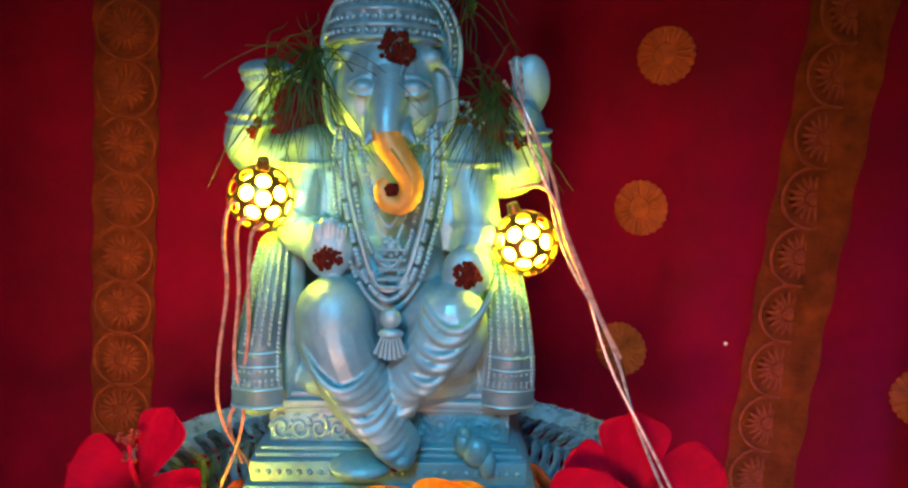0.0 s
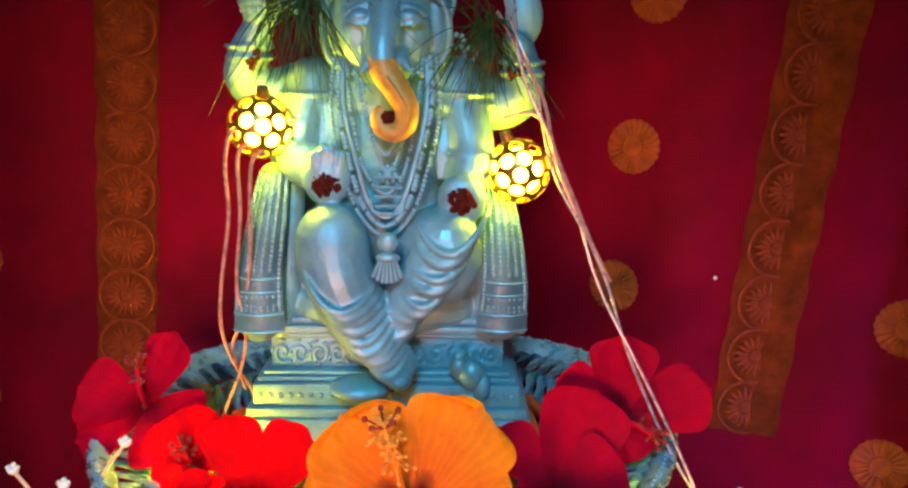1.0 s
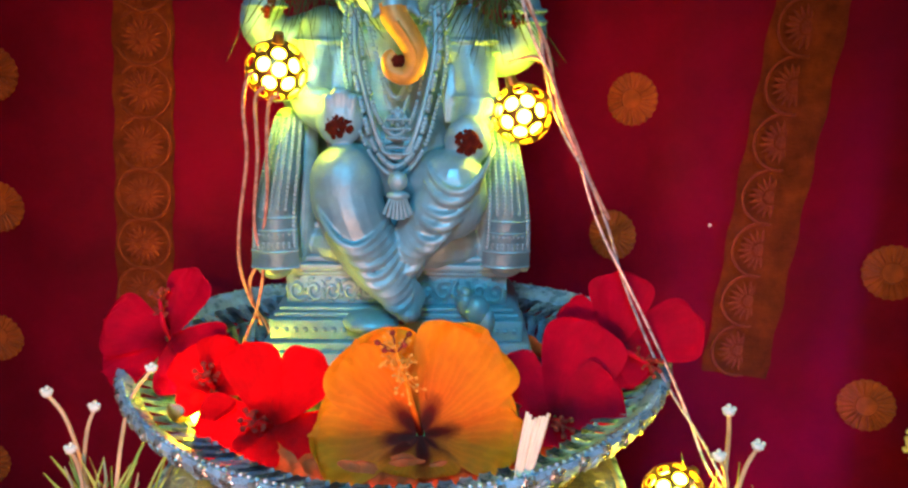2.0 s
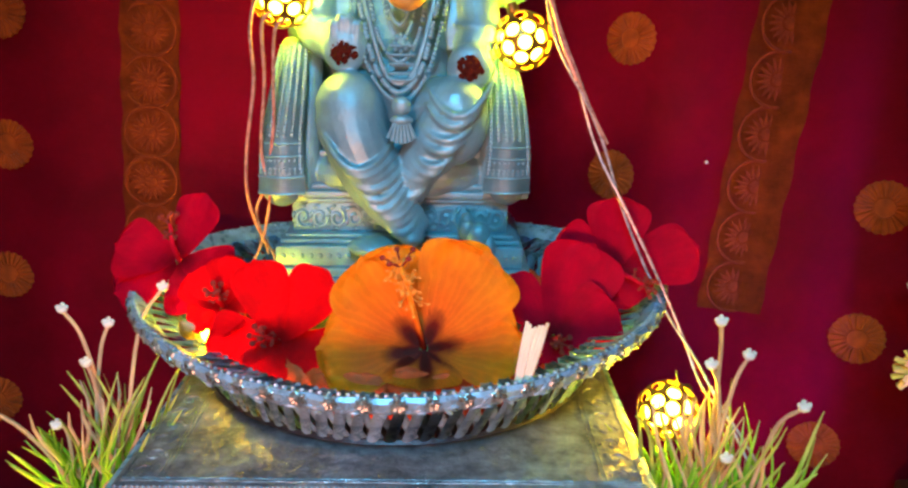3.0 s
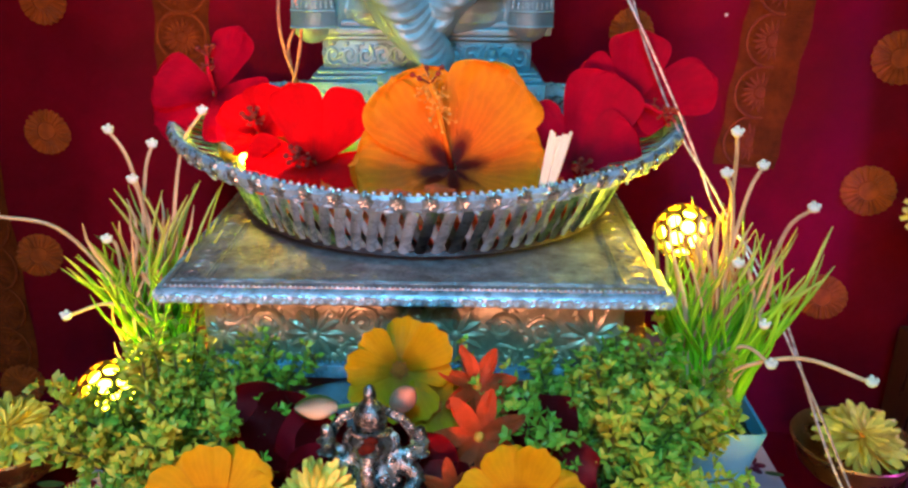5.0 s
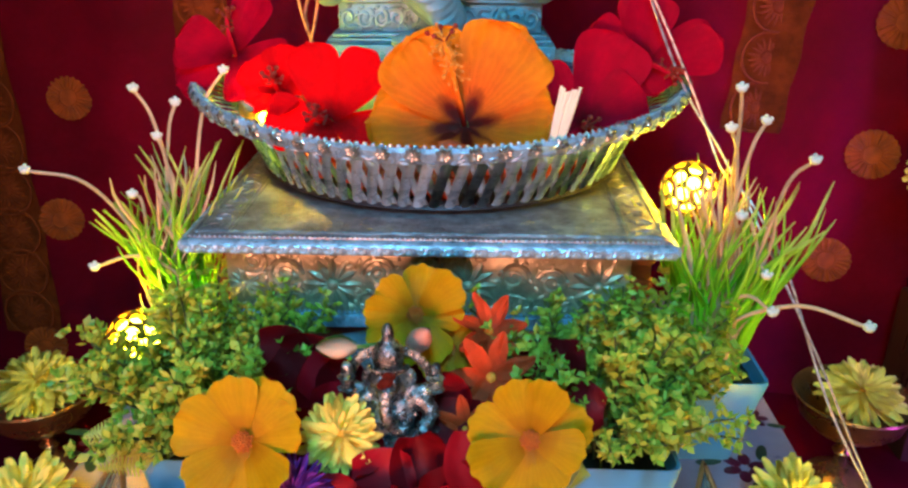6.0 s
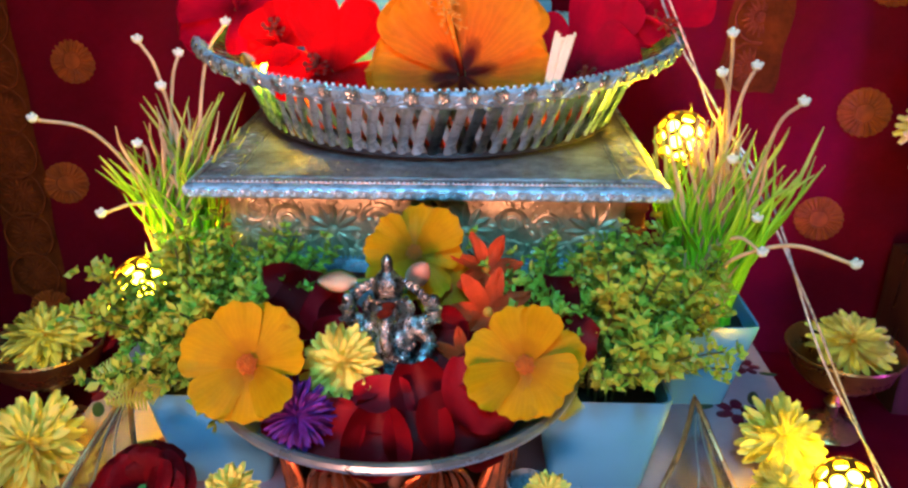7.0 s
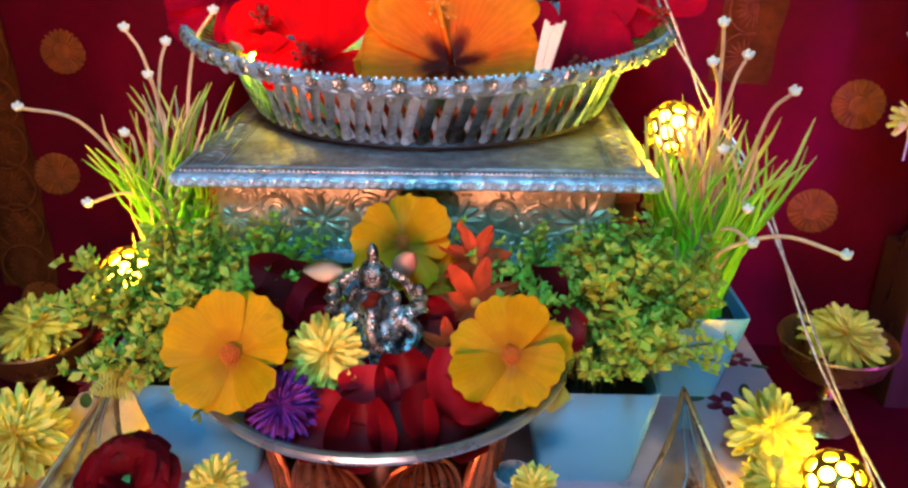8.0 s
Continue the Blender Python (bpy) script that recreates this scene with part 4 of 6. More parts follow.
    # beaded shawl ends: flat hanging panels with rows of beads and banded hems
    for pts in ([(-0.095, 0.424, 0.362), (-0.098, 0.412, 0.335), (-0.102, 0.406, 0.305), (-0.103, 0.405, 0.275)], [(0.026, 0.424, 0.358), (0.030, 0.412, 0.332), (0.032, 0.406, 0.304), (0.031, 0.405, 0.277)]):
        line = spline(pts, 12)
        last = len(line) - 1

        def panel(u, v, lift=0.0):
            c, q = line[min(last, round(v * last))], 2 * u - 1
            half = 0.0075 + 0.0065 * v ** 0.6
            return Vector((c.x + half * q, c.y + 0.0050 * q * q - lift, c.z))
        sheet(out, panel, 10, last, 0.0035)
        for col in range(6):
            for row in range(30 if col in (0, 5) else 22):
                ball(out, panel((col + 0.35) / 5.7, row / 36 + 0.02, 0.0006), (0.0013, 0.0011, 0.0013), 6, 4)
        for v in (0.66, 0.74, 0.90, 1.0):
            tube(out, [panel(i / 8, v, 0.0003) for i in range(9)], 0.0008, 5)
        for row in range(3):
            for col in range(9):
                ball(out, panel((col + 0.5) / 9, 0.78 + 0.04 * row, 0.0004), (0.0010, 0.0009, 0.0010), 6, 4)
    beads([(0.035, 0.428, 0.346), (0.037, 0.421, 0.322), (0.037, 0.416, 0.301)], 22, 0.0013)
    beads([(-0.045, 0.416, 0.411), (-0.039, 0.408, 0.378), (-0.031, 0.406, 0.365), (-0.024, 0.408, 0.378), (-0.02, 0.416, 0.411)], 40, 0.0012)
    beads([(-0.06, 0.42, 0.422), (-0.061, 0.413, 0.396), (-0.056, 0.407, 0.369), (-0.046, 0.403, 0.343), (-0.032, 0.401, 0.331), (-0.018, 0.403, 0.343), (-0.009, 0.407, 0.37), (-0.004, 0.413, 0.397), (-0.006, 0.42, 0.423)], 90, 0.0013)
    beads([(-0.04, 0.404, 0.35), (-0.038, 0.402, 0.344), (-0.031, 0.401, 0.343), (-0.024, 0.402, 0.344), (-0.022, 0.404, 0.351)], 22, 0.0013)
    for yy in (430, 447, 463, 480):
        beads([Vector((-0.037, 0.404, 0.362)) - Vector((0, 0, (yy - 430) * 0.00031)), Vector((-0.031, 0.404, 0.362)) - Vector((0, 0, (yy - 430) * 0.00031)), Vector((-0.024, 0.404, 0.362)) - Vector((0, 0, (yy - 430) * 0.00031))], 9, 0.0011)
    cc = Vector((-0.037, 0.44, 0.465))
    for r, dz in ((0.0305, 0.003), (0.0280, 0.010), (0.0250, 0.0185)):
        for k in range(22):
            s = math.pi * (k + 0.5) / 22
            ball(out, cc + Vector((r * math.cos(s), -0.87 * r * math.sin(s), dz + 0.003 * math.sin(s))), 0.0014, 6, 5)
    hc = Vector((-0.034, 0.449, 0.461))
    for k in range(44):
        s = -0.45 + (math.pi + 0.9) * k / 43
        ball(out, hc + Vector((0.0345 * math.cos(s), -0.003, 0.0398 * math.sin(s))), 0.0012, 6, 5)
    for e in (Vector((-0.096, 0.428, 0.451)), Vector((-0.097, 0.429, 0.447))):
        for k in range(11):
            ball(out, e + Vector((0.0145 * (k - 5) / 5, 0.010 * ((k - 5) / 5) ** 2, 0)), (0.0016, 0.0014, 0.0022), 6, 5)
    # pendant and tassel
    c = Vector((-0.031, 0.406, 0.363))
    for k in range(8):
        a = 2 * math.pi * k / 8
        ball(out, c + Vector((0.0042 * math.cos(a), 0, 0.0042 * math.sin(a))), 0.0015, 7, 5)
    ball(out, c, (0.0028, 0.0018, 0.0028), 8, 6)
    c = Vector((-0.03, 0.39, 0.33))
    ball(out, c, (0.0055, 0.003, 0.0055), 10, 8)
    ball(out, c + Vector((0, 0, -0.008)), (0.0065, 0.003, 0.003), 10, 8)
    for k in range(7):
        s = (k - 3) / 3
        tube(out, [c + Vector((0.004 * s, -0.001, -0.009)), c + Vector((0.0075 * s, -0.002, -0.021 + 0.003 * s * s))], lambda t: 0.0008 + 0.0007 * t, 6)
    # shoulder ornaments and earrings
    for e in ((-0.081, 0.436, 0.411), (0.005, 0.446, 0.432), (0.012, 0.446, 0.425), (-0.052, 0.424, 0.417), (-0.013, 0.424, 0.417)):
        for k in range(7):
            a = 2 * math.pi * k / 7
            ball(out, Vector(e) + Vector((0.0035 * math.cos(a), -0.0015, 0.0035 * math.sin(a))), 0.0015, 6, 5)
    # gilded trunk, curled at its end
    start = len(out.faces)
    q = spline([(-0.033, 0.417, 0.45), (-0.032, 0.41, 0.439), (-0.033, 0.404, 0.428), (-0.032, 0.401, 0.417), (-0.026, 0.399, 0.408), (-0.021, 0.398, 0.399), (-0.021, 0.398, 0.391), (-0.026, 0.398, 0.386), (-0.033, 0.399, 0.388), (-0.035, 0.4, 0.394), (-0.032, 0.401, 0.397)], 6)
    tube(out, q, lambda t: 0.0092 - 0.0056 * t, 14)
    paint(out, start, 1)
    out.faces.ensure_lookup_table()
    for f in out.faces[start:]:
        if f.calc_center_median().z > 0.4225:
            f.material_index = 0
    start = len(out.faces)
    tube(out, [p + Vector((0, -0.0082 + 0.0045 * i / 24, 0)) for i, p in enumerate(q[20:44])], 0.0011, 6)
    paint(out, start, 1)
    # dried vermilion marks
    start = len(out.faces)
    for c, rx, rz, n in (((-0.029, 0.412, 0.462), 0.0088, 0.0088, 70), ((-0.031, 0.396, 0.392), 0.0042, 0.0048, 26), ((-0.063, 0.4, 0.358), 0.0068, 0.0062, 46), ((0.008, 0.398, 0.35), 0.0068, 0.0066, 46),
                         ((-0.106, 0.433, 0.421), 0.0050, 0.0050, 12), ((0.038, 0.434, 0.416), 0.0060, 0.0045, 12), ((-0.026, 0.388, 0.253), 0.0040, 0.0060, 14)):
        for k in range(n):
            a, d = rnd.random() * 6.28, math.sqrt(rnd.random())
            ball(out, Vector(c) + Vector((rx * d * math.cos(a), 0.0022 * d * d + 0.0003 * rnd.random(), rz * d * math.sin(a))), (0.0012 + 0.0011 * rnd.random(), 0.0012, 0.0012 + 0.0011 * rnd.random()), 6, 4)
    paint(out, start, 2)
    skin = bpy.data.meshes.new("skin")
    body.to_mesh(skin)
    body.free()
    out.from_mesh(skin)
    bpy.data.meshes.remove(skin)
    ob = part("seated_statue", out, (M_STATUE, M_GOLD, M_MARK))
    tagged(ob, "silver elephant-headed seated statue, tinted for cool light, with gilded trunk on a stepped plinth", "statue")


build_statue()


# ---- perforated ball lights and their cords ----
def build_light():
    ob = thing("ball_light", Matrix(), "glowing warm yellow ball light with a perforated gilt shell", "lamp", "string of ball lights")
    ico = bmesh.new()
    bmesh.ops.create_icosphere(ico, subdivisions=2, radius=1)
    bm = bmesh.new()
    for v in ico.verts:
        n = v.co.normalized()
        s = n.orthogonal().normalized()
        t = n.cross(s)
        ring = sorted((f.calc_center_median().normalized() for f in v.link_faces), key=lambda p: math.atan2(p.dot(t), p.dot(s)))
        edge, hole = [], []
        for a, b in zip(ring, ring[1:] + ring[:1]):
            for k in range(3):
                p = a.lerp(b, k / 3).normalized()
                edge.append(p)
                hole.append((n + (p - n).normalized() * 0.225).normalized())
        rows = [[bm.verts.new(p * 0.0172) for p in edge], [bm.verts.new(p * 0.0172) for p in hole], [bm.verts.new(p * 0.0162) for p in hole], [bm.verts.new(p * 0.0162) for p in edge]]
        for r0, r1 in zip(rows, rows[1:]):
            for k in range(len(edge)):
                m = (k + 1) % len(edge)
                bm.faces.new((r0[k], r0[m], r1[m], r1[k]))
    ico.free()
    bmesh.ops.remove_doubles(bm, verts=bm.verts, dist=0.00002)
    part("shell", bm, M_BALL, ob)
    part("bulb", ball(bmesh.new(), (0, 0, 0), 0.0125, 20, 14), M_CORE, ob, "glowing warm bulb")
    part("socket", lathe(bmesh.new(), [(0, 0.0155), (0.003, 0.0155), (0.0034, 0.018), (0.0028, 0.022), (0, 0.022)], 14), M_BALL, ob)
    return ob


light = build_light()
LIGHTS = [(-0.098, 0.412, 0.387), (0.038, 0.412, 0.365), (-0.137, 0.372, 0.203), (0.122, 0.348, 0.166), (-0.204, 0.285, 0.090), (0.188, 0.197, 0.02)]
light.matrix_world = pose(*LIGHTS[0], 20, 10, 0)
for k, p in enumerate(LIGHTS[1:]):
    copy_thing(light, pose(*p, 35 * k, -20, 70 * k))


def build_cord(pts, r, mat_, label, twist=True):
    ob = thing("light_cord", Matrix(), label, "cord", "cords of the ball lights")
    q = spline(pts, 10)
    n = len(q)
    for s in ((-1, 1) if twist else (0,)):
        part("strand", tube(bmesh.new(), [p + Vector((s * 0.0024 * math.cos(i * 0.16), s * 0.0016 * math.sin(i * 0.16), 0)) for i, p in enumerate(q)], r, 7), mat_, ob)
    return ob


build_cord([(0.031, 0.425, 0.457), (0.035, 0.405, 0.433), (0.042, 0.402, 0.412), (0.049, 0.402, 0.391), (0.06, 0.402, 0.361), (0.072, 0.4, 0.335), (0.084, 0.396, 0.305), (0.096, 0.388, 0.276), (0.122, 0.378, 0.222), (0.137, 0.368, 0.194), (0.146, 0.355, 0.175), (0.156, 0.34, 0.162), (0.175, 0.318, 0.126), (0.192, 0.295, 0.083), (0.208, 0.27, 0.042), (0.229, 0.24, -0.001), (0.235, 0.22, -0.017)], 0.00085, M_CORD_GREY, "pair of thin clear twisted cords hanging beside the statue")
build_cord([(0.026, 0.43, 0.447), (0.039, 0.404, 0.422), (0.049, 0.4, 0.402), (0.055, 0.4, 0.379), (0.066, 0.4, 0.353), (0.077, 0.398, 0.328), (0.087, 0.395, 0.309)], 0.0010, M_CORD, "thin pinkish cord looped down from the ball light", False)
build_cord([(0.029, 0.405, 0.393), (0.043, 0.402, 0.396), (0.051, 0.4, 0.388), (0.058, 0.4, 0.367), (0.068, 0.399, 0.344)], 0.0011, M_CORD, "thin pinkish cord looped down from the ball light", False)
for pts in ([(-0.102, 0.398, 0.386), (-0.11, 0.398, 0.385), (-0.114, 0.398, 0.368), (-0.114, 0.4, 0.341), (-0.121, 0.404, 0.303), (-0.124, 0.41, 0.275), (-0.122, 0.425, 0.248), (-0.117, 0.44, 0.227), (-0.115, 0.445, 0.206)],
            [(-0.101, 0.397, 0.38), (-0.107, 0.397, 0.372), (-0.108, 0.4, 0.341), (-0.113, 0.405, 0.302), (-0.111, 0.412, 0.274), (-0.119, 0.425, 0.244), (-0.129, 0.43, 0.221), (-0.135, 0.43, 0.202)],
            [(-0.094, 0.398, 0.376), (-0.1, 0.397, 0.369), (-0.103, 0.4, 0.341), (-0.105, 0.404, 0.315), (-0.113, 0.412, 0.28), (-0.122, 0.422, 0.259), (-0.119, 0.435, 0.229)]):
    build_cord(pts, 0.0010, M_CORD, "thin pinkish cord hanging down into the basket", False)


# ---- grass strands tucked behind the shoulders ----
def build_tuft(base, count, reach, seed, label):
    ob = thing("grass_tuft", Matrix.Translation(base), label, "grass")
    rnd = random.Random(seed)
    bm = bmesh.new()
    for k in range(count):
        a = rnd.gauss(-1.62, 0.55) if rnd.random() < 0.85 else rnd.uniform(0.6, 2.6)
        L = reach * rnd.uniform(0.35, 1.0) * (0.55 if a > 0 else 1.0)
        way = Vector((math.cos(a), -0.42, math.sin(a)))
        drop = Vector((0, 0, -0.28 * L * abs(math.cos(a))))
        foot = Vector((rnd.uniform(-0.005, 0.005), 0, rnd.uniform(-0.006, 0.010)))
        tube(bm, spline([foot, foot + way * L * 0.4 + Vector((rnd.uniform(-0.003, 0.003), -0.006, 0.002)), foot + way * L * 0.75 + drop * 0.4, foot + way * L + drop], 4), lambda t: 0.00042 * (1 - 0.6 * t), 4)
    part("strand_bundle", bm, M_DURVA, ob, kind="stuff")
    bm = ball(bmesh.new(), (0, 0, 0), (0.0030, 0.0024, 0.0045), 10, 8)
    part("knot", bm, M_DURVA, ob)


build_tuft((-0.072, 0.425, 0.454), 75, 0.062, 1, "dark green grass strands tucked behind the statue's shoulder")
build_tuft((0.019, 0.428, 0.437), 75, 0.050, 2, "dark green grass strands draped over the statue's arm")
build_tuft((-0.093, 0.425, 0.454), 14, 0.07, 4, "a few thin green grass strands on the raised hand")
build_tuft((0.009, 0.45, 0.488), 16, 0.04, 3, "dark green leafy strands above the statue's head")


# ---- flowers ----
def petal(R, a0, width, cup, rnd, tooth=0, tip=0.12, nu=8, nv=8, thick=0.0005, root=0.06, bend=0.0, ruffle=1.0, lobe=0.10):
    """One petal lying outwards along a0; cup lifts its middle part, bend drops its end."""
    ph, amp = rnd.random() * 6.28, R * 0.085 * ruffle * rnd.uniform(0.6, 1.4)
    ca, sa = math.cos(a0), math.sin(a0)

    def at(u, v):
        s = 2 * u - 1
        prof = math.sqrt(max(0.0, 1 - ((v - 0.64) / 0.70) ** 2))
        lat = R * width * s * prof
        far = R * (root + (1 - root) * v + tip * v * v * (1 - s * s) - lobe * v * s * s)
        if tooth:
            far += R * 0.03 * v ** 6 * math.cos(tooth * s * 3.14)
        z = cup * R * math.sin(v * 1.9) + bend * R * v * v - 0.10 * R * (1 - s * s) * math.sin(3.1 * v) + amp * v * v * math.sin(5 * s + ph) * abs(s) + amp * 0.5 * v * math.sin(9 * s + 2 * ph) + 0.004 * ruffle * R * math.cos(22 * s + ph) * v * (1 - 0.5 * v) - 0.06 * R * s * s * v
        return (ca * far - sa * lat, sa * far + ca * lat, z)
    return sheet(bmesh.new(), at, nu, nv, thick)


def hibiscus_petal(L, wide, lift, curl, rnd, ruffle, layer):
    """One obovate petal along x: narrow at its claw, broad and softly waved at its end."""
    ph, ph2 = rnd.random() * 6.28, rnd.random() * 6.28
    up, along = math.sin(radians(lift)), math.cos(radians(lift))

    def at(u, v):
        s = 2 * u - 1
        v = 1 - (1 - v) ** 1.7
        prof = (v ** 0.75) * math.sqrt(max(0.0, 1 - v ** 6)) + 0.10 * (1 - v)
        edge = 1 + 0.035 * ruffle * v * math.sin(7 * s + ph) + 0.02 * ruffle * v * math.sin(17 * s + ph2)
        far = L * (0.04 + 0.96 * v * edge) * (1 - 0.04 * s * s * v ** 2)
        lat = 1.20 * wide * s * prof * (1 + 0.03 * ruffle * math.sin(9 * v + ph2))
        z = L * (up * v + curl * v * v)
        z += L * ruffle * (0.060 * v * v * abs(s) * math.sin(5 * s + ph) + 0.016 * v ** 3 * math.sin(12 * s + ph2))
        z += L * (0.0035 * math.cos(26 * s + ph) * v * (1 - 0.6 * v) - 0.05 * (1 - s * s) * math.sin(3.1 * v)) + layer * 0.0005
        return (far * along, lat, z)
    return sheet(bmesh.new(), at, 26, 22, 0.0005)


def build_hibiscus(at, normal, petals, mat_, label, seed, stamen, floor_z, ruffle=0.6, wide=1.0):
    """petals: rows of angle, length, half width, lift and curl, the lowest first."""
    ob = thing("hibiscus", facing(at, normal), label, "flower", "hibiscus flowers in the basket")
    rnd = random.Random(seed)
    for k, (angle, L, w, lift, curl) in enumerate(petals):
        p = part("petal", hibiscus_petal(1.07 * L, w, lift, curl, rnd, ruffle, k), mat_, ob)
        p.matrix_local = pose(0, 0, 0, 0, 0, angle)
    end = Vector(stamen)
    col = spline([(0, 0, -0.002), end * 0.35 + Vector((0, 0, 0.004)), end * 0.7 + Vector((0, 0, 0.002)), end], 6)
    part("stamen_column", tube(bmesh.new(), col, lambda t: 0.0018 - 0.0008 * t, 8), mat_, ob)
    bm = bmesh.new()
    for k in range(70 if wide > 1 else 16):
        c = col[int(len(col) * (0.55 + 0.44 * rnd.random()))]
        w = Vector((rnd.gauss(0, 1), rnd.gauss(0, 1), rnd.gauss(0, 1))).normalized() * rnd.uniform(0.003, 0.0065) * wide
        tube(bm, [c, c + w], 0.00025, 4)
        ball(bm, c + w, (0.0011, 0.0009, 0.0009), 6, 4)
    part("anther_cluster", bm, M_POLLEN if wide > 1 else M_ANTHER, ob, kind="stuff")
    d = end.normalized()
    s = d.orthogonal().normalized()
    for k in range(5):
        a = 2 * math.pi * k / 5
        w = s * math.cos(a) + d.cross(s) * math.sin(a)
        bm = tube(bmesh.new(), [end - d * 0.002, end + d * 0.004 + w * 0.0045 * wide], 0.0005, 5)
        ball(bm, end + d * 0.0045 + w * 0.005 * wide, 0.0016, 8, 6)
        part("stigma", bm, M_ANTHER, ob)
    m = facing(at, normal).inverted()
    foot = m @ Vector((at[0] * 0.94 - 0.002, at[1] + 0.035, floor_z + 0.002))
    part("stem", tube(bmesh.new(), spline([(0, 0, -0.005), (0, 0, -0.010), foot * 0.7 + Vector((0, 0, -0.004)), foot], 5), 0.0018, 7), M_GREEN_LEAF, ob)
    part("calyx", lathe(bmesh.new(), [(0, -0.014), (0.003, -0.013), (0.005, -0.007), (0.004, -0.003), (0, -0.003)], 12), M_GREEN_LEAF, ob)
    return ob


FLOOR_B = 0.1620
build_hibiscus((-0.0155, 0.337, 0.2068), (0.0, -0.88, 0.47),
               ((268, 0.022, 0.024, 22, 0.0), (4, 0.050, 0.027, 16, -0.05), (182, 0.052, 0.029, 10, -0.04), (126, 0.056, 0.031, 20, -0.08), (58, 0.060, 0.033, 20, -0.10)),
               M_HIB_ORANGE, "large orange hibiscus with dark throat leaning on the basket's rim", 11, (-0.012, 0.041, 0.030), FLOOR_B, 1.0, 1.7)
build_hibiscus((-0.096, 0.350, 0.2040), (-0.06, -0.88, 0.47),
               ((245, 0.020, 0.016, 12, 0.0), (184, 0.036, 0.020, 12, 0.05), (-14, 0.042, 0.0200, -4, 0.0), (106, 0.046, 0.0175, 26, -0.05), (54, 0.048, 0.0180, 22, -0.06)),
               M_HIB_RED, "bright red hibiscus with broad rounded petals", 12, (-0.007, 0.002, 0.010), FLOOR_B, 0.25)
build_hibiscus((-0.162, 0.392, 0.237), (-0.15, -0.76, 0.62),
               ((300, 0.032, 0.018, 0, 0.0), (352, 0.036, 0.017, 5, 0.0), (212, 0.040, 0.021, 2, -0.1), (172, 0.038, 0.021, 10, -0.05), (70, 0.040, 0.0165, 20, -0.05)),
               M_HIB_CRIMSON, "deep red hibiscus with reddish anthers near the basket's edge", 13, (-0.004, 0.018, 0.014), FLOOR_B, 0.5)
build_hibiscus((0.0575, 0.366, 0.2010), (0.08, -0.87, 0.48),
               ((268, 0.016, 0.014, 25, 0.0), (196, 0.018, 0.014, 2, 0.0), (128, 0.043, 0.0155, 12, -0.06), (24, 0.038, 0.023, 22, 0.0), (66, 0.056, 0.0270, 18, -0.06)),
               M_HIB_CRIMSON, "crimson hibiscus with velvety overlapping petals", 14, (0.002, -0.003, 0.010), FLOOR_B, 0.3)
build_hibiscus((0.094, 0.390, 0.234), (0.12, -0.84, 0.52),
               ((250, 0.024, 0.016, 20, 0.0), (318, 0.024, 0.016, 24, 0.0), (150, 0.038, 0.0190, 14, -0.05), (12, 0.050, 0.0210, 12, -0.06), (82, 0.042, 0.0215, 18, -0.06)),
               M_HIB_CRIMSON, "crimson hibiscus leaning over the basket's far rim", 15, (0.014, -0.012, 0.014), FLOOR_B, 0.4)
build_hibiscus((-0.128, 0.362, 0.219), (-0.20, -0.70, 0.68),
               ((300, 0.018, 0.012, 10, 0.0), (210, 0.020, 0.013, 14, 0.0), (150, 0.028, 0.014, 14, 0.0), (30, 0.022, 0.013, 10, 0.0), (95, 0.028, 0.015, 20, -0.05)),
               M_HIB_RED, "small half-open red hibiscus beside the ball light", 16, (-0.002, 0.004, 0.010), FLOOR_B, 0.4)


def build_cut_stalk():
    a, b = Vector((0.0335, 0.292, 0.210)), Vector((0.0405, 0.302, 0.236))
    ob = thing("cut_stalk", Matrix.Translation(a), "cream fibrous cut flower stalk leaning on the basket's rim", "stalk")
    rnd = random.Random(8)
    for k in range(7):
        off = Vector(((k - 3) * 0.0014, rnd.uniform(-0.001, 0.001), 0))
        d = b - a
        part("fibre", tube(bmesh.new(), spline([off * 0.7, off + d * 0.5, off * 1.2 + d * rnd.uniform(0.9, 1.06)], 4), lambda t: 0.0012 - 0.0003 * t, 7), M_CREAM, ob)


build_cut_stalk()


def fan_petal(L, wide, rnd, lift, layer):
    """A broad ray petal along x, pleated lengthwise, with a toothed end."""
    ph, droop = rnd.random() * 6.28, rnd.uniform(-0.16, 0.04)

    def at(u, v):
        s = 2 * u - 1
        prof = v ** 0.62 * (1 - 0.28 * v ** 8) + 0.05
        far = L * (0.05 + 0.95 * v) * (1 - 0.13 * s * s * v * v) + L * 0.022 * v ** 5 * math.cos(8.5 * s + 0.6 * math.sin(ph))
        z = L * (math.sin(radians(lift)) * v + droop * v * v + 0.009 * v * math.cos(11 * s + ph) + 0.05 * v * s * s * math.sin(ph) + 0.07 * v ** 3 * math.sin(3 * s + ph)) + layer
        return (far, wide * L * s * prof, z)
    return sheet(bmesh.new(), at, 20, 10, 0.0004)


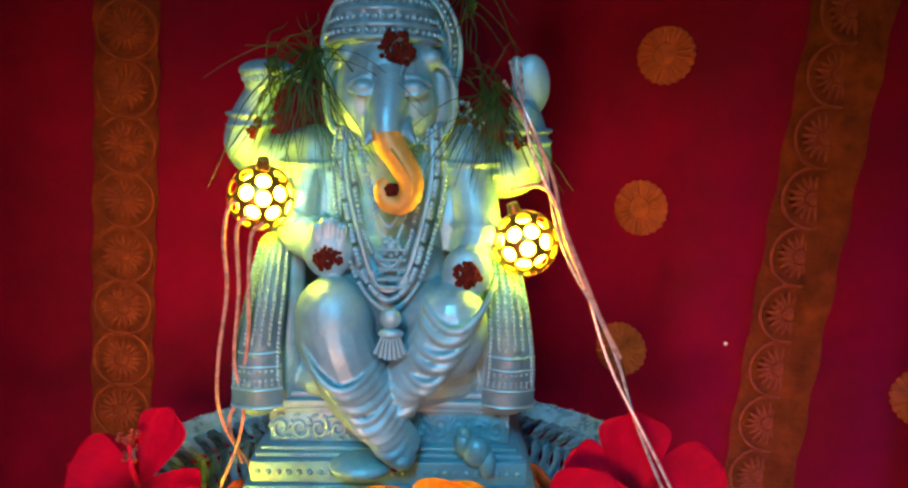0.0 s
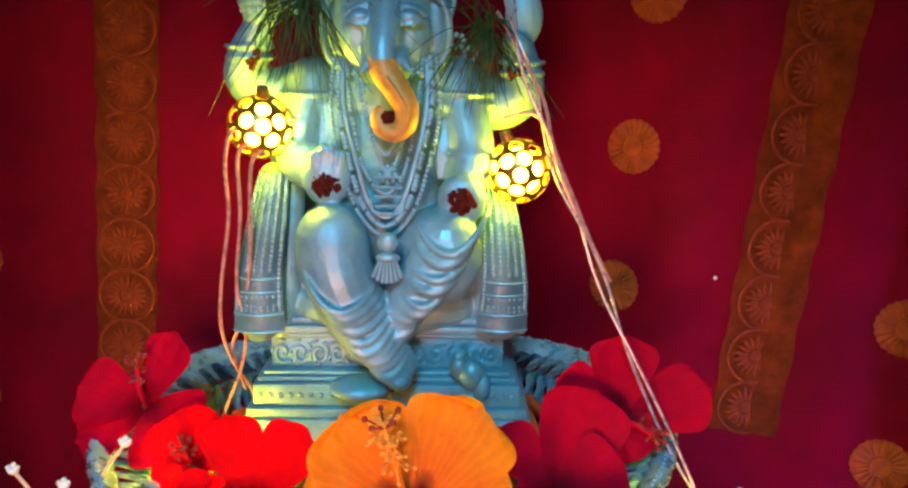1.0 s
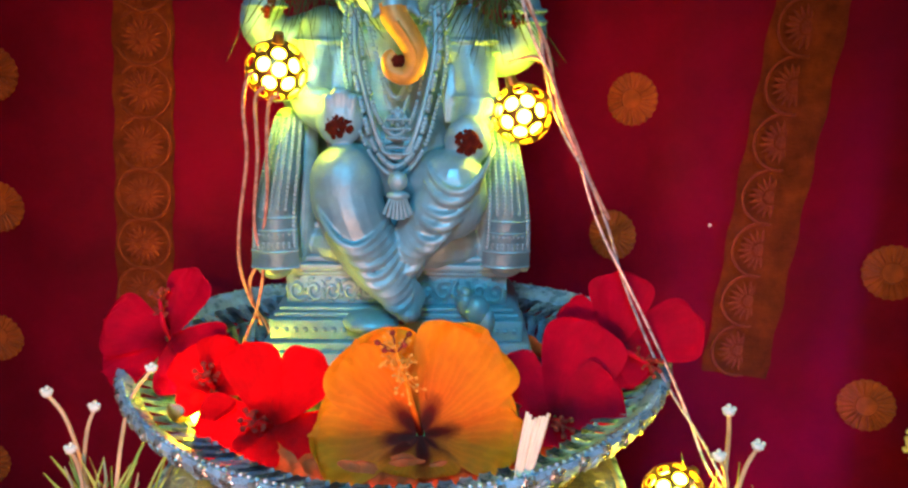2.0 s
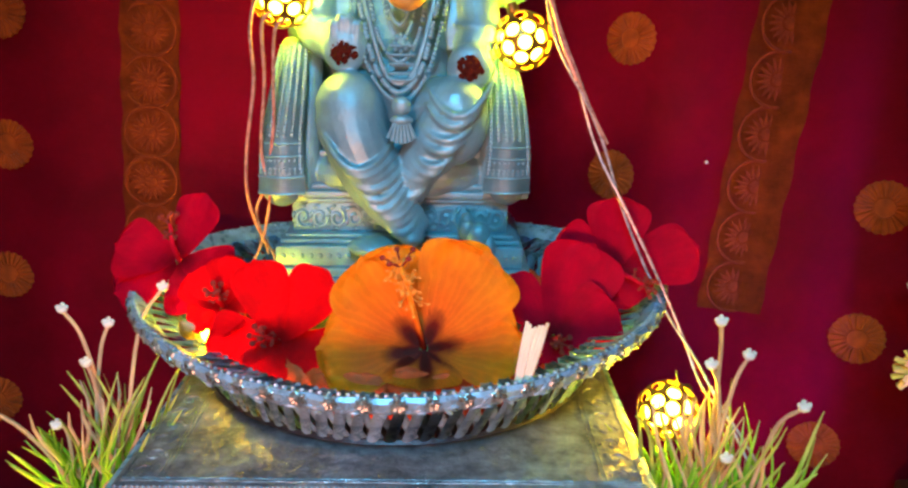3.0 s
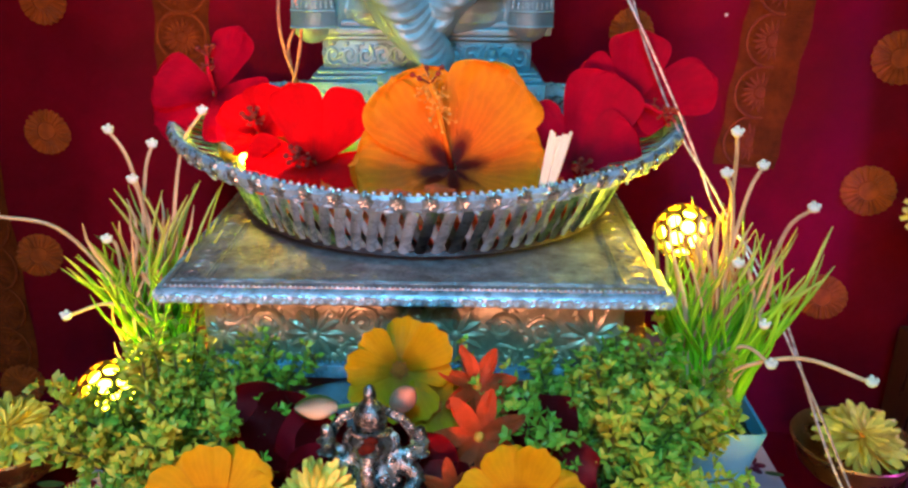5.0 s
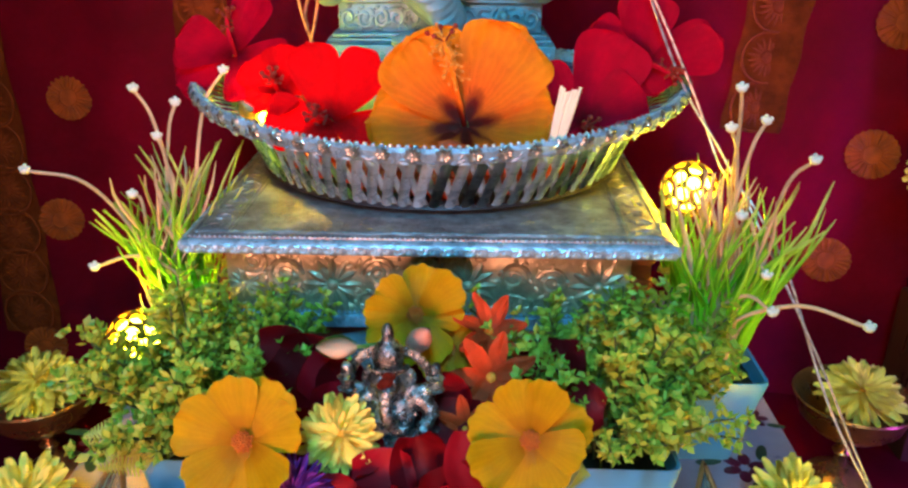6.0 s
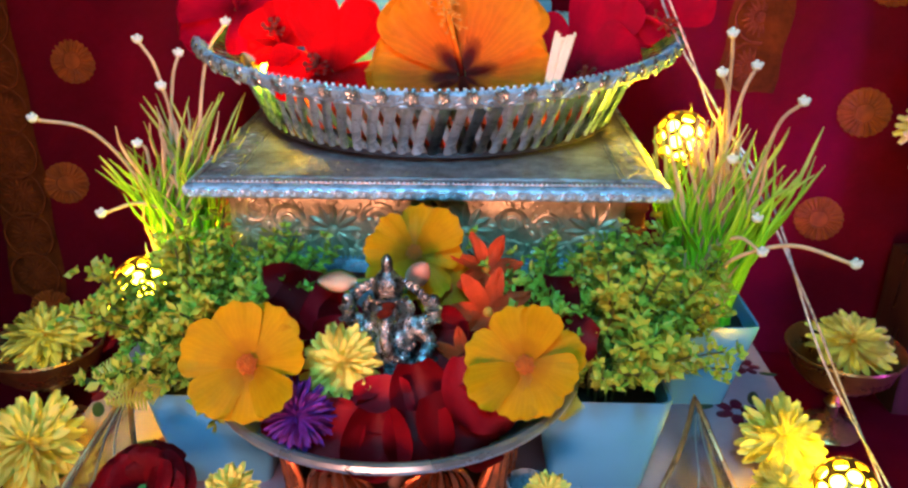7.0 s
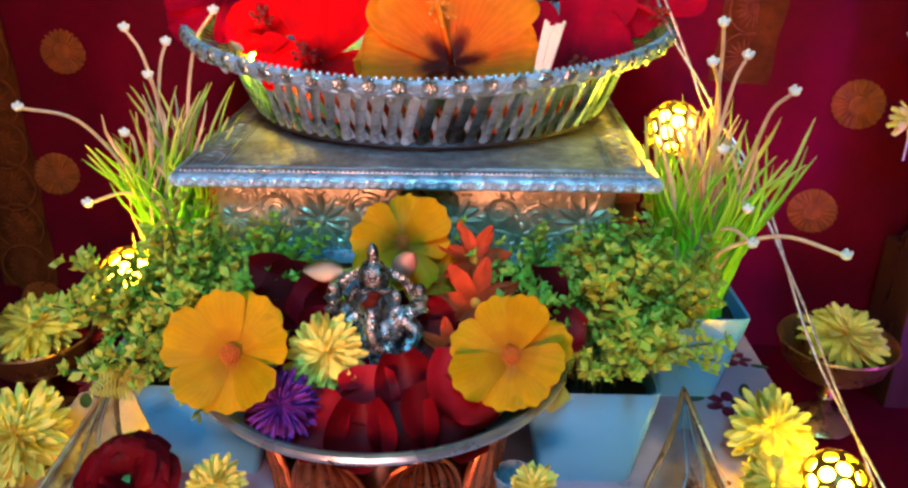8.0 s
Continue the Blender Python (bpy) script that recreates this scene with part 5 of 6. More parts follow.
def build_cosmos(at, normal, spin, R, seed, label, count=7):
    ob = thing("yellow_cosmos", facing(at, normal, spin), label, "flower", "yellow cosmos flowers")
    rnd = random.Random(seed)
    for k in range(count):
        p = part("petal", fan_petal(R * rnd.uniform(0.92, 1.08), 0.50 * 7 / count * rnd.uniform(0.92, 1.08), rnd, rnd.uniform(-4, 30), 0.0008 * (k % 2) + 0.0003 * (k % 3)), M_COSMOS, ob)
        p.matrix_local = pose(0, 0, 0, 0, 0, 360 * k / count + rnd.uniform(-13, 13))
    bm = ball(bmesh.new(), (0, 0, 0.002), (R * 0.12, R * 0.12, R * 0.10), 14, 8)
    for k in range(46):
        a, d = 2.4 * k, R * 0.17 * math.sqrt(k / 46)
        z = 0.002 + R * 0.16 * math.sqrt(max(0.0, 1 - k / 50))
        tube(bm, [(d * 0.8 * math.cos(a), d * 0.8 * math.sin(a), 0.001), (d * math.cos(a), d * math.sin(a), z)], 0.00045, 4)
        ball(bm, (d * math.cos(a), d * math.sin(a), z), 0.0006, 5, 4)
    part("heart", bm, M_COSMOS_EYE, ob, "orange brown heart")
    part("stem", tube(bmesh.new(), [(0, 0, 0), (0.001, 0.001, -0.01), (0.002, -0.004, -0.02)], 0.0012, 6), M_GREEN_LEAF, ob)
    return ob


build_cosmos((-0.103, 0.150, 0.1195), (0.02, -0.84, 0.54), 12, 0.0262, 21, "yellow cosmos flower on the bowl's rim")
build_cosmos((0.016, 0.163, 0.1135), (-0.12, -0.82, 0.55), 32, 0.0255, 22, "yellow cosmos flower on the bowl's rim", 8)
build_cosmos((-0.038, 0.238, 0.1335), (0.0, -0.86, 0.50), 40, 0.0260, 23, "yellow cosmos flower standing behind the small idol", 8)
build_cosmos((-0.021, 0.236, 0.1145), (0.15, -0.80, 0.58), 20, 0.0175, 24, "smaller yellow cosmos flower tucked below another")


def build_chrysanthemum(at, normal, spin, R, seed, label, category="flower", mat_=None, heart=None, rings=((22, 1.0, 0), (22, 0.93, 6), (20, 0.84, 12), (18, 0.73, 18), (15, 0.60, 26), (12, 0.46, 38), (8, 0.32, 55)), slim=0.95):
    ob = thing("chrysanthemum" if mat_ is None else "aster", facing(at, normal, spin), label, category, "chrysanthemums round the altar" if mat_ is None else "")
    rnd = random.Random(seed)
    kinds = []
    for k in range(3):
        ph = rnd.uniform(-0.2, 0.2)

        def at_(u, v, ph=ph):
            s = 2 * u - 1
            w = R * 0.125 * slim * (v + 0.12) ** 0.6 * math.sqrt(max(0.0, 1 - max(0.0, (v - 0.55) / 0.47) ** 2)) + R * 0.006
            return (R * (0.06 + 0.94 * v), w * s + ph * R * 0.35 * v * v, R * (0.10 * v - 0.10 * v * v + 0.05 * s * s * v + ph * 0.3 * v * v))
        kinds.append(part("petal", sheet(bmesh.new(), at_, 4, 7, 0.0003), mat_ or M_CHRYS, ob))
    first = {}
    j = 0
    for count, size, lift in rings:
        for k in range(count):
            m = pose(0, 0, R * 0.006 * lift, 0, 0, 360 * (k + 0.5 * (j % 2)) / count + rnd.uniform(-6, 6)) @ pose(0, 0, 0, rnd.uniform(-14, 14), -lift + rnd.uniform(-7, 9), 0) @ Matrix.Scale(size * rnd.uniform(0.88, 1.08), 4)
            o = kinds[rnd.randrange(3)]
            if o.name in first:
                again(o, m)
            else:
                first[o.name] = True
                o.matrix_local = m
        j += 1
    part("heart", ball(bmesh.new(), (0, 0, R * 0.08), (R * 0.13, R * 0.13, R * 0.14), 12, 8), heart or M_CHRYS_HEART, ob)
    part("calyx", ball(bmesh.new(), (0, 0, -R * 0.06), (R * 0.2, R * 0.2, R * 0.16), 12, 8), M_GREEN_LEAF, ob)
    return ob


# ---- footed bowl with the small idol ----
BX, BY, BR, BZ = -0.046, 0.2155, 0.0915, 0.085


def build_bowl():
    ob = thing("steel_bowl", pose(BX, BY, BZ), "shallow steel bowl full of petals on a copper stand", "bowl")
    prof = [(0, -0.030), (0.040, -0.029), (0.062, -0.022), (0.081, -0.010), (BR - 0.002, -0.001), (BR, 0.0002), (BR + 0.0012, 0.002), (BR, 0.0036), (BR - 0.0022, 0.003), (0.079, -0.008), (0.060, -0.0195), (0.040, -0.0265), (0, -0.0275)]
    part("body", lathe(bmesh.new(), prof, 96), M_STEEL, ob)
    tube(bm := bmesh.new(), [(math.cos(a) * BR, math.sin(a) * BR, 0.0012) for a in (2 * math.pi * k / 90 for k in range(91))], 0.0026, 8, cap=False)
    part("rim", bm, M_STEEL, ob)
    st = thing("copper_stand", pose(BX, BY, 0.0), "round chased copper stand with overlapping petal plates", "stand")
    part("body", lathe(bmesh.new(), [(0, 0), (0.060, 0), (0.062, 0.003), (0.058, 0.007), (0.054, 0.030), (0.048, 0.046), (0.046, 0.0547), (0, 0.0547)], 64), M_WOOD, st)

    def plate(u, v):
        s = 2 * u - 1
        a = s * 0.36 * math.sqrt(max(0.0, 1 - v ** 2.6)) + s * 0.02
        r = 0.060 + 0.006 * v + 0.0012 * math.cos(s * 30)
        return (r * math.cos(a), r * math.sin(a), 0.004 + 0.060 * v)
    bm = sheet(bmesh.new(), plate, 24, 12, 0.0012)
    tube(bm, [plate(0.5 + 0.5 * s, v) for s, v in [(-1, k / 10) for k in range(10)] + [(1 - 2 * (10 - k) / 10, 0.99) for k in range(1, 10)] + [(1, (9 - k) / 10) for k in range(10)]], 0.0011, 6)
    petal_plate = part("petal_plate", bm, M_COPPER, st)
    n = 9
    petal_plate.matrix_local = pose(0, 0, 0, 0, 0, 250)
    for k in range(1, n):
        again(petal_plate, pose(0, 0, 0, 0, 0, 250 + 360 * k / n))


build_bowl()


def build_idol():
    o = Vector((-0.046, 0.19, 0.082))
    bm = bmesh.new()

    def b(x, y, z, *r):
        ball(bm, o + Vector((x, y, z)), r if len(r) > 1 else r[0], 12, 8)
    b(0, 0, 0.002, 0.018, 0.012, 0.005)
    b(0, 0, 0.008, 0.015, 0.011, 0.004)
    b(0, 0.001, 0.020, 0.0105, 0.009, 0.0125)
    b(-0.001, -0.001, 0.036, 0.0078, 0.007, 0.0078)
    b(-0.001, 0.001, 0.046, 0.0062, 0.006, 0.0085)
    b(-0.001, 0.001, 0.056, 0.0024, 0.0024, 0.005)
    for s in (-1, 1):
        b(s * 0.0075 - 0.001, 0.001, 0.037, 0.003, 0.002, 0.0045)
        limb(bm, [o + Vector((s * 0.009, 0, 0.029)), o + Vector((s * 0.015, -0.002, 0.024)), o + Vector((s * 0.012, -0.008, 0.019))], (0.0036, 0.0032, 0.0028), 8)
        limb(bm, [o + Vector((s * 0.008, 0.002, 0.030)), o + Vector((s * 0.016, 0.002, 0.033)), o + Vector((s * 0.0165, 0.0, 0.042))], (0.003, 0.003, 0.0024), 8)
        limb(bm, [o + Vector((s * 0.004, -0.004, 0.012)), o + Vector((s * 0.015, -0.006, 0.011)), o + Vector((s * 0.002, -0.011, 0.009))], (0.0045, 0.0044, 0.0032), 8)
    limb(bm, [o + Vector((-0.001, -0.008, 0.036)), o + Vector((-0.001, -0.011, 0.028)), o + Vector((0.002, -0.011, 0.021)), o + Vector((0.006, -0.010, 0.021))], (0.003, 0.0028, 0.0022, 0.0018), 8)
    out = merged(bm, 0.0007, 1)
    for k in range(13):
        a = math.pi * k / 12
        ball(out, o + Vector((-0.0105 * math.cos(a), -0.0105 * math.sin(a) * 0.8, 0.027 - 0.006 * math.sin(a))), 0.0011, 6, 4)
    for k in range(22):
        a = 2 * math.pi * k / 22
        ball(out, o + Vector((0.0172 * math.cos(a), 0.0115 * math.sin(a), 0.004)), 0.0014, 6, 4)
    for k in range(16):
        a = math.pi * k / 15
        ball(out, o + Vector((-0.0070 * math.cos(a) - 0.001, -0.0066 * math.sin(a), 0.0425 + 0.001 * math.sin(a))), 0.0011, 6, 4)
        ball(out, o + Vector((-0.0085 * math.cos(a), -0.0115 * math.sin(a) * 0.9, 0.025 - 0.010 * math.sin(a))), 0.0008, 6, 4)
        ball(out, o + Vector((-0.0145 * math.cos(a), -0.0125 * math.sin(a), 0.0085)), (0.0014, 0.0012, 0.0022), 6, 4)
    for k in range(26):
        a = -0.35 + (math.pi + 0.7) * k / 25
        ball(out, o + Vector((0.0165 * math.cos(a) - 0.001, 0.006, 0.031 + 0.017 * math.sin(a))), (0.0016, 0.0014, 0.0016), 6, 4)
    tube(out, [o + Vector((0.0150 * math.cos(a) - 0.001, 0.006, 0.031 + 0.0155 * math.sin(a))) for a in (-0.35 + (math.pi + 0.7) * k / 24 for k in range(25))], 0.0011, 6)
    for s in (-1, 1):
        tube(out, [o + Vector((s * 0.0145, 0.006, 0.006)), o + Vector((s * 0.0150, 0.006, 0.027))], 0.0013, 6)
        for dz in (0.016, 0.022, 0.034, 0.039):
            ball(out, o + Vector((s * (0.0150 if dz < 0.03 else 0.0165), -0.002, dz)), (0.0036, 0.0034, 0.0008), 8, 4)
    start = len(out.faces)
    for c in ((-0.001, -0.0085, 0.0405), (0.0, -0.0075, 0.0425), (-0.002, -0.0085, 0.039)):
        ball(out, o + Vector(c), (0.0026, 0.0012, 0.0020), 8, 5)
    paint(out, start, 1)
    bmesh.ops.scale(out, vec=(1.22, 1.15, 1.18), space=Matrix.Translation(-o), verts=out.verts)
    ob = part("small_idol", out, (M_IDOL, M_MARK))
    tagged(ob, "small shiny silver seated idol among petals in the bowl", "statue")
    bm = lathe(bmesh.new(), [(0, BZ - 0.0270), (0.020, BZ - 0.0270), (0.022, BZ - 0.02), (0.019, o.z - 0.002), (0, o.z - 0.002)], 24, (o.x, o.y, 0))
    tagged(part("idol_seat", bm, M_WOOD), "small round dark seat under the idol in the bowl", "seat")


build_idol()


def build_rose_petals():
    rnd = random.Random(31)
    kinds = []
    for k in range(4):
        curl, ph = 0.25 + 0.2 * k, rnd.random() * 6.28

        def at(u, v, curl=curl, ph=ph):
            q = 2 * u - 1
            w = 0.0135 * math.sqrt(max(0.0, 1 - ((v - 0.58) / 0.66) ** 2))
            return (0.026 * (v - 0.5) * (1 - 0.10 * q * q), w * q, 0.010 * curl * q * q + 0.008 * curl * (2 * v - 1) ** 2 - 0.004 * v ** 6 * curl + 0.0008 * math.sin(6 * q + ph) * v)
        kinds.append(sheet(bmesh.new(), at, 12, 12, 0.0005))
    made = []
    for bm in kinds:
        ob = part("rose_petal", bm, M_ROSE)
        made.append(tagged(ob, "loose dark red velvety rose petal lying in the bowl", "petal", "rose petals in the bowl"))
    spots = [(-0.004, 0.158, 0.100, 1.35, (0.25, -0.8, 0.5), 75), (-0.016, 0.150, 0.090, 1.25, (0.15, -0.8, 0.55), 60), (-0.030, 0.143, 0.084, 1.15, (0.0, -0.7, 0.7), 20), (-0.048, 0.140, 0.082, 1.15, (-0.1, -0.7, 0.7), 160),
             (-0.068, 0.147, 0.087, 1.15, (-0.3, -0.7, 0.6), 70), (-0.047, 0.160, 0.092, 1.05, (0, -0.6, 0.8), 0), (-0.062, 0.170, 0.092, 1.0, (0, -0.5, 0.8), 210), (-0.030, 0.166, 0.094, 1.05, (0.1, -0.6, 0.7), 30),
             (0.000, 0.163, 0.089, 1.0, (0.3, -0.6, 0.6), 250), (-0.090, 0.215, 0.113, 1.35, (-0.1, -0.7, 0.7), 10), (-0.101, 0.228, 0.113, 1.2, (-0.2, -0.8, 0.5), 170), (-0.078, 0.212, 0.110, 1.0, (0, -0.8, 0.5), 20),
             (0.030, 0.222, 0.113, 1.25, (0.2, -0.7, 0.7), 0), (0.040, 0.200, 0.106, 1.0, (0.3, -0.8, 0.5), 30), (-0.022, 0.205, 0.105, 1.0, (0, -0.7, 0.6), 60), (-0.074, 0.200, 0.100, 1.0, (0, -0.7, 0.6), 160), (-0.016, 0.190, 0.101, 1.0, (0, -0.7, 0.6), 220), (0.013, 0.172, 0.096, 1.0, (0.2, -0.7, 0.6), 280)]
    for k in range(34):
        a, d = rnd.random() * 6.28, 0.072 * math.sqrt(rnd.random())
        spots.append((BX + d * math.cos(a), BY + d * math.sin(a), BZ - 0.022 + 0.012 * rnd.random() + 0.10 * d, rnd.uniform(0.8, 1.2), (rnd.uniform(-0.4, 0.4), rnd.uniform(-0.6, 0.1), 0.8), rnd.uniform(0, 360)))
    used = set()
    for k, (x, y, z, s, n, spin) in enumerate(spots):
        o = made[k % 4]
        m = facing((x, y, z), Vector(n) + Vector((rnd.uniform(-0.25, 0.25), rnd.uniform(-0.1, 0.25), rnd.uniform(-0.1, 0.3))), spin + 37 * k, s)
        if o.name in used:
            copy = copy_thing(o, Matrix())
            copy.matrix_basis = m
        else:
            used.add(o.name)
            o.matrix_basis = m


build_rose_petals()
build_chrysanthemum((-0.082, 0.146, 0.097), (-0.1, -0.85, 0.5), 0, 0.0165, 41, "violet aster with many thin petals and yellow heart in the bowl", "flower", M_ASTER, M_CHRYS_HEART, ((44, 1.0, 2), (44, 0.95, 12), (38, 0.86, 25), (30, 0.70, 42), (18, 0.5, 60)), 0.5)
build_chrysanthemum((-0.068, 0.172, 0.107), (0.1, -0.75, 0.6), 0, 0.0185, 42, "pale greenish yellow chrysanthemum tucked into the bowl")
build_chrysanthemum((0.168, 0.238, 0.022), (0.05, -0.62, 0.75), 0, 0.0255, 43, "pale yellow chrysanthemum lying on the table cover")
build_chrysanthemum((-0.247, 0.214, 0.026), (0.05, -0.65, 0.75), 0, 0.0300, 44, "pale yellow chrysanthemum lying near the table's edge")
build_chrysanthemum((0.158, 0.2, 0.016), (0.0, -0.5, 0.85), 40, 0.0170, 45, "small yellow chrysanthemum beside a ball light")
build_chrysanthemum((-0.124, 0.165, 0.037), (0.0, -0.7, 0.7), 40, 0.0150, 46, "whitish green chrysanthemum below the steel bowl", mat_=None)
build_chrysanthemum((0.03, 0.168, 0.037), (0.0, -0.7, 0.7), 10, 0.0120, 47, "small pale chrysanthemum below the steel bowl", mat_=None)


def build_coral(at, normal, spin, R, seed):
    ob = thing("coral_flower", facing(at, normal, spin), "coral orange flower with narrow pointed petals", "flower", "coral flowers in the bowl")
    rnd = random.Random(seed)
    for k in range(7):
        part("petal", petal(R, 2 * math.pi * k / 7, 0.26, rnd.uniform(0.1, 0.4), rnd, 0, 0.3, 5, 7), M_CORAL, ob)
    part("heart", ball(bmesh.new(), (0, 0, 0.001), (R * 0.15, R * 0.15, R * 0.1), 10, 6), M_POLLEN, ob)


build_coral((-0.001, 0.240, 0.124), (0.2, -0.6, 0.7), 0, 0.0160, 51)
build_coral((0.000, 0.215, 0.112), (0.15, -0.85, 0.5), 20, 0.0180, 52)
build_coral((-0.012, 0.190, 0.099), (0.1, -0.80, 0.6), 45, 0.0125, 53)


def build_bud(at, normal, spin, size, mat_, label, leafy):
    ob = thing("flower_bud", facing(at, normal, spin, size), label, "flower")
    rnd = random.Random(61)

    def wrap(turn, open_, mat2, name, extra=0.0, span=2.6):
        def at_(u, v):
            a = turn + (u - 0.5) * span
            r = (0.0052 + open_ * v) * math.sin(0.35 + 2.74 * v) + 0.0004 + extra
            return (r * math.cos(a), r * math.sin(a), 0.022 * v - 0.011)
        part(name, sheet(bmesh.new(), at_, 10, 10, 0.0005), mat2, ob)
    for k in range(3):
        wrap(2.1 * k, 0.0006 * k, mat_, "petal")
    if leafy:
        wrap(0.9, 0.0010, M_GREEN_LEAF, "green_leaf", 0.0009, 1.1)
        wrap(3.2, 0.0010, M_GREEN_LEAF, "green_leaf", 0.0011, 1.1)
    part("stem", tube(bmesh.new(), [(0, 0, -0.010), (0.001, 0, -0.016), (0.003, 0, -0.022)], 0.0012, 6), M_GREEN_LEAF, ob)


build_bud((-0.073, 0.204, 0.1335), (-0.80, -0.25, 0.12), 60, 0.85, M_CREAM, "white bud wrapped in a folded green leaf beside the idol", True)
build_bud((-0.0345, 0.212, 0.1340), (0.45, -0.45, 0.75), 0, 0.95, M_BLUSH, "pale pinkish bud standing beside the idol", False)
build_bud((-0.1465, 0.352, 0.2100), (-0.3, -0.5, 0.8), 0, 0.75, M_CREAM, "small whitish bud beside the ball light in the basket", False)


def build_rose(at, R, label):
    ob = thing("red_rose", facing(at, (0.05, -0.45, 0.85)), label, "flower", "red roses")
    rnd = random.Random(71)
    for ring, (n, s, cup) in enumerate(((6, 1.0, 0.45), (5, 0.85, 0.75), (4, 0.66, 1.05), (3, 0.45, 1.25))):
        for k in range(n):
            part("petal", petal(R * s, 2 * math.pi * k / n + ring * 0.7 + rnd.uniform(-0.2, 0.2), 0.60, cup, rnd, 0, 0.05, 8, 8, 0.0006, 0.0, -0.35 if ring < 2 else -0.1), M_ROSE, ob)
    part("calyx", ball(bmesh.new(), (0, 0, -0.001), (R * 0.25, R * 0.25, R * 0.2), 10, 6), M_GREEN_LEAF, ob)


build_rose((0.282, 0.408, -0.010), 0.019, "dark red rose behind the chrysanthemum in a goblet")
build_rose((-0.300, 0.398, -0.010), 0.019, "dark red rose behind the chrysanthemum in a goblet")
build_rose((-0.166, 0.165, 0.038), 0.024, "dark red rose bloom lying in front of the pots")


# ---- pots, bushes and grasses ----
def build_pot(ob, top, bottom, height):
    """A square tapered pot with a wall, open at the top."""
    bm = bmesh.new()

    def ring(h, z, r=0.18):
        c = []
        for sx, sy in ((1, 1), (-1, 1), (-1, -1), (1, -1)):
            for k in range(4):
                a = math.atan2(sy, sx) - math.pi / 4 + math.pi / 2 * k / 3
                c.append(bm.verts.new((sx * h * (1 - r) + math.cos(a) * h * r, sy * h * (1 - r) + math.sin(a) * h * r, z)))
        return c
    rings = [ring(bottom * 0.96, 0), ring(bottom, 0.002), ring(top * 0.99, height - 0.0015), ring(top * 0.975, height), ring(top * 0.93, height - 0.0008), ring(top * 0.88, height - 0.012)]
    for a, b in zip(rings, rings[1:]):
        for k in range(16):
            bm.faces.new((a[k], a[(k + 1) % 16], b[(k + 1) % 16], b[k]))
    bm.faces.new(rings[0][::-1])
    part("pot", bm, M_POT, ob, "pale blue white glazed square pot")
    bm2 = bmesh.new()
    sheet(bm2, lambda u, v: ((2 * u - 1) * top * 0.86, (2 * v - 1) * top * 0.86, height - 0.010 + 0.002 * noise.noise((u * 7, v * 7, 1))), 8, 8, 0.002)
    part("filler", bm2, M_SOIL, ob)


def sprig_mesh(rnd, length):
    """One sprig: bent stalk with small paired and bunched leaves."""
    bm = bmesh.new()
    bend = Vector((rnd.uniform(-0.3, 0.3), rnd.uniform(-0.3, 0.3), 0))
    pts = [Vector((0, 0, 0)) + bend * length * (t * t) + Vector((0, 0, length * t)) for t in (i / 5 for i in range(6))]
    tube(bm, pts, lambda t: 0.0008 * (1 - 0.5 * t), 5)
    for f in bm.faces:
        f.material_index = 1

    def leaf(c, d, L, W):
        d = d.normalized()
        s = d.orthogonal().normalized()
        s = (s * math.cos(rnd.random() * 6.28) + d.cross(s) * math.sin(rnd.random() * 6.28)).normalized()
        n = d.cross(s)
        v = [bm.verts.new(c + q) for q in (Vector(), d * L * 0.5 + s * W, d * L, d * L * 0.5 - s * W, d * L * 0.5 + n * W * 0.55, d * L * 0.45 - n * W * 0.25)]
        for a, b in ((0, 1), (1, 2), (2, 3), (3, 0)):
            bm.faces.new((v[a], v[b], v[4]))
            bm.faces.new((v[b], v[a], v[5]))
    for i in range(13):
        t = 0.25 + 0.75 * i / 12
        c = bend * length * (t * t) + Vector((0, 0, length * t))
        for k in range(3 if t < 0.7 else 5):
            a = rnd.random() * 6.28
            d = Vector((math.cos(a), math.sin(a), rnd.uniform(0.1, 0.9)))
            leaf(c + d * 0.001, d, rnd.uniform(0.0034, 0.0060), rnd.uniform(0.0011, 0.0018))
    # little bunches of rounded leaves on side twigs
    for i in range(4):
        t, a = 0.55 + 0.14 * i, rnd.random() * 6.28
        c = bend * length * (t * t) + Vector((0, 0, length * t))
        w = c + Vector((math.cos(a), math.sin(a), 0.8)) * 0.006
        for k in range(5):
            b = 2 * math.pi * k / 5
            leaf(w, Vector((math.cos(b), math.sin(b), 0.6)), rnd.uniform(0.0032, 0.0046), 0.0015)
    return bm


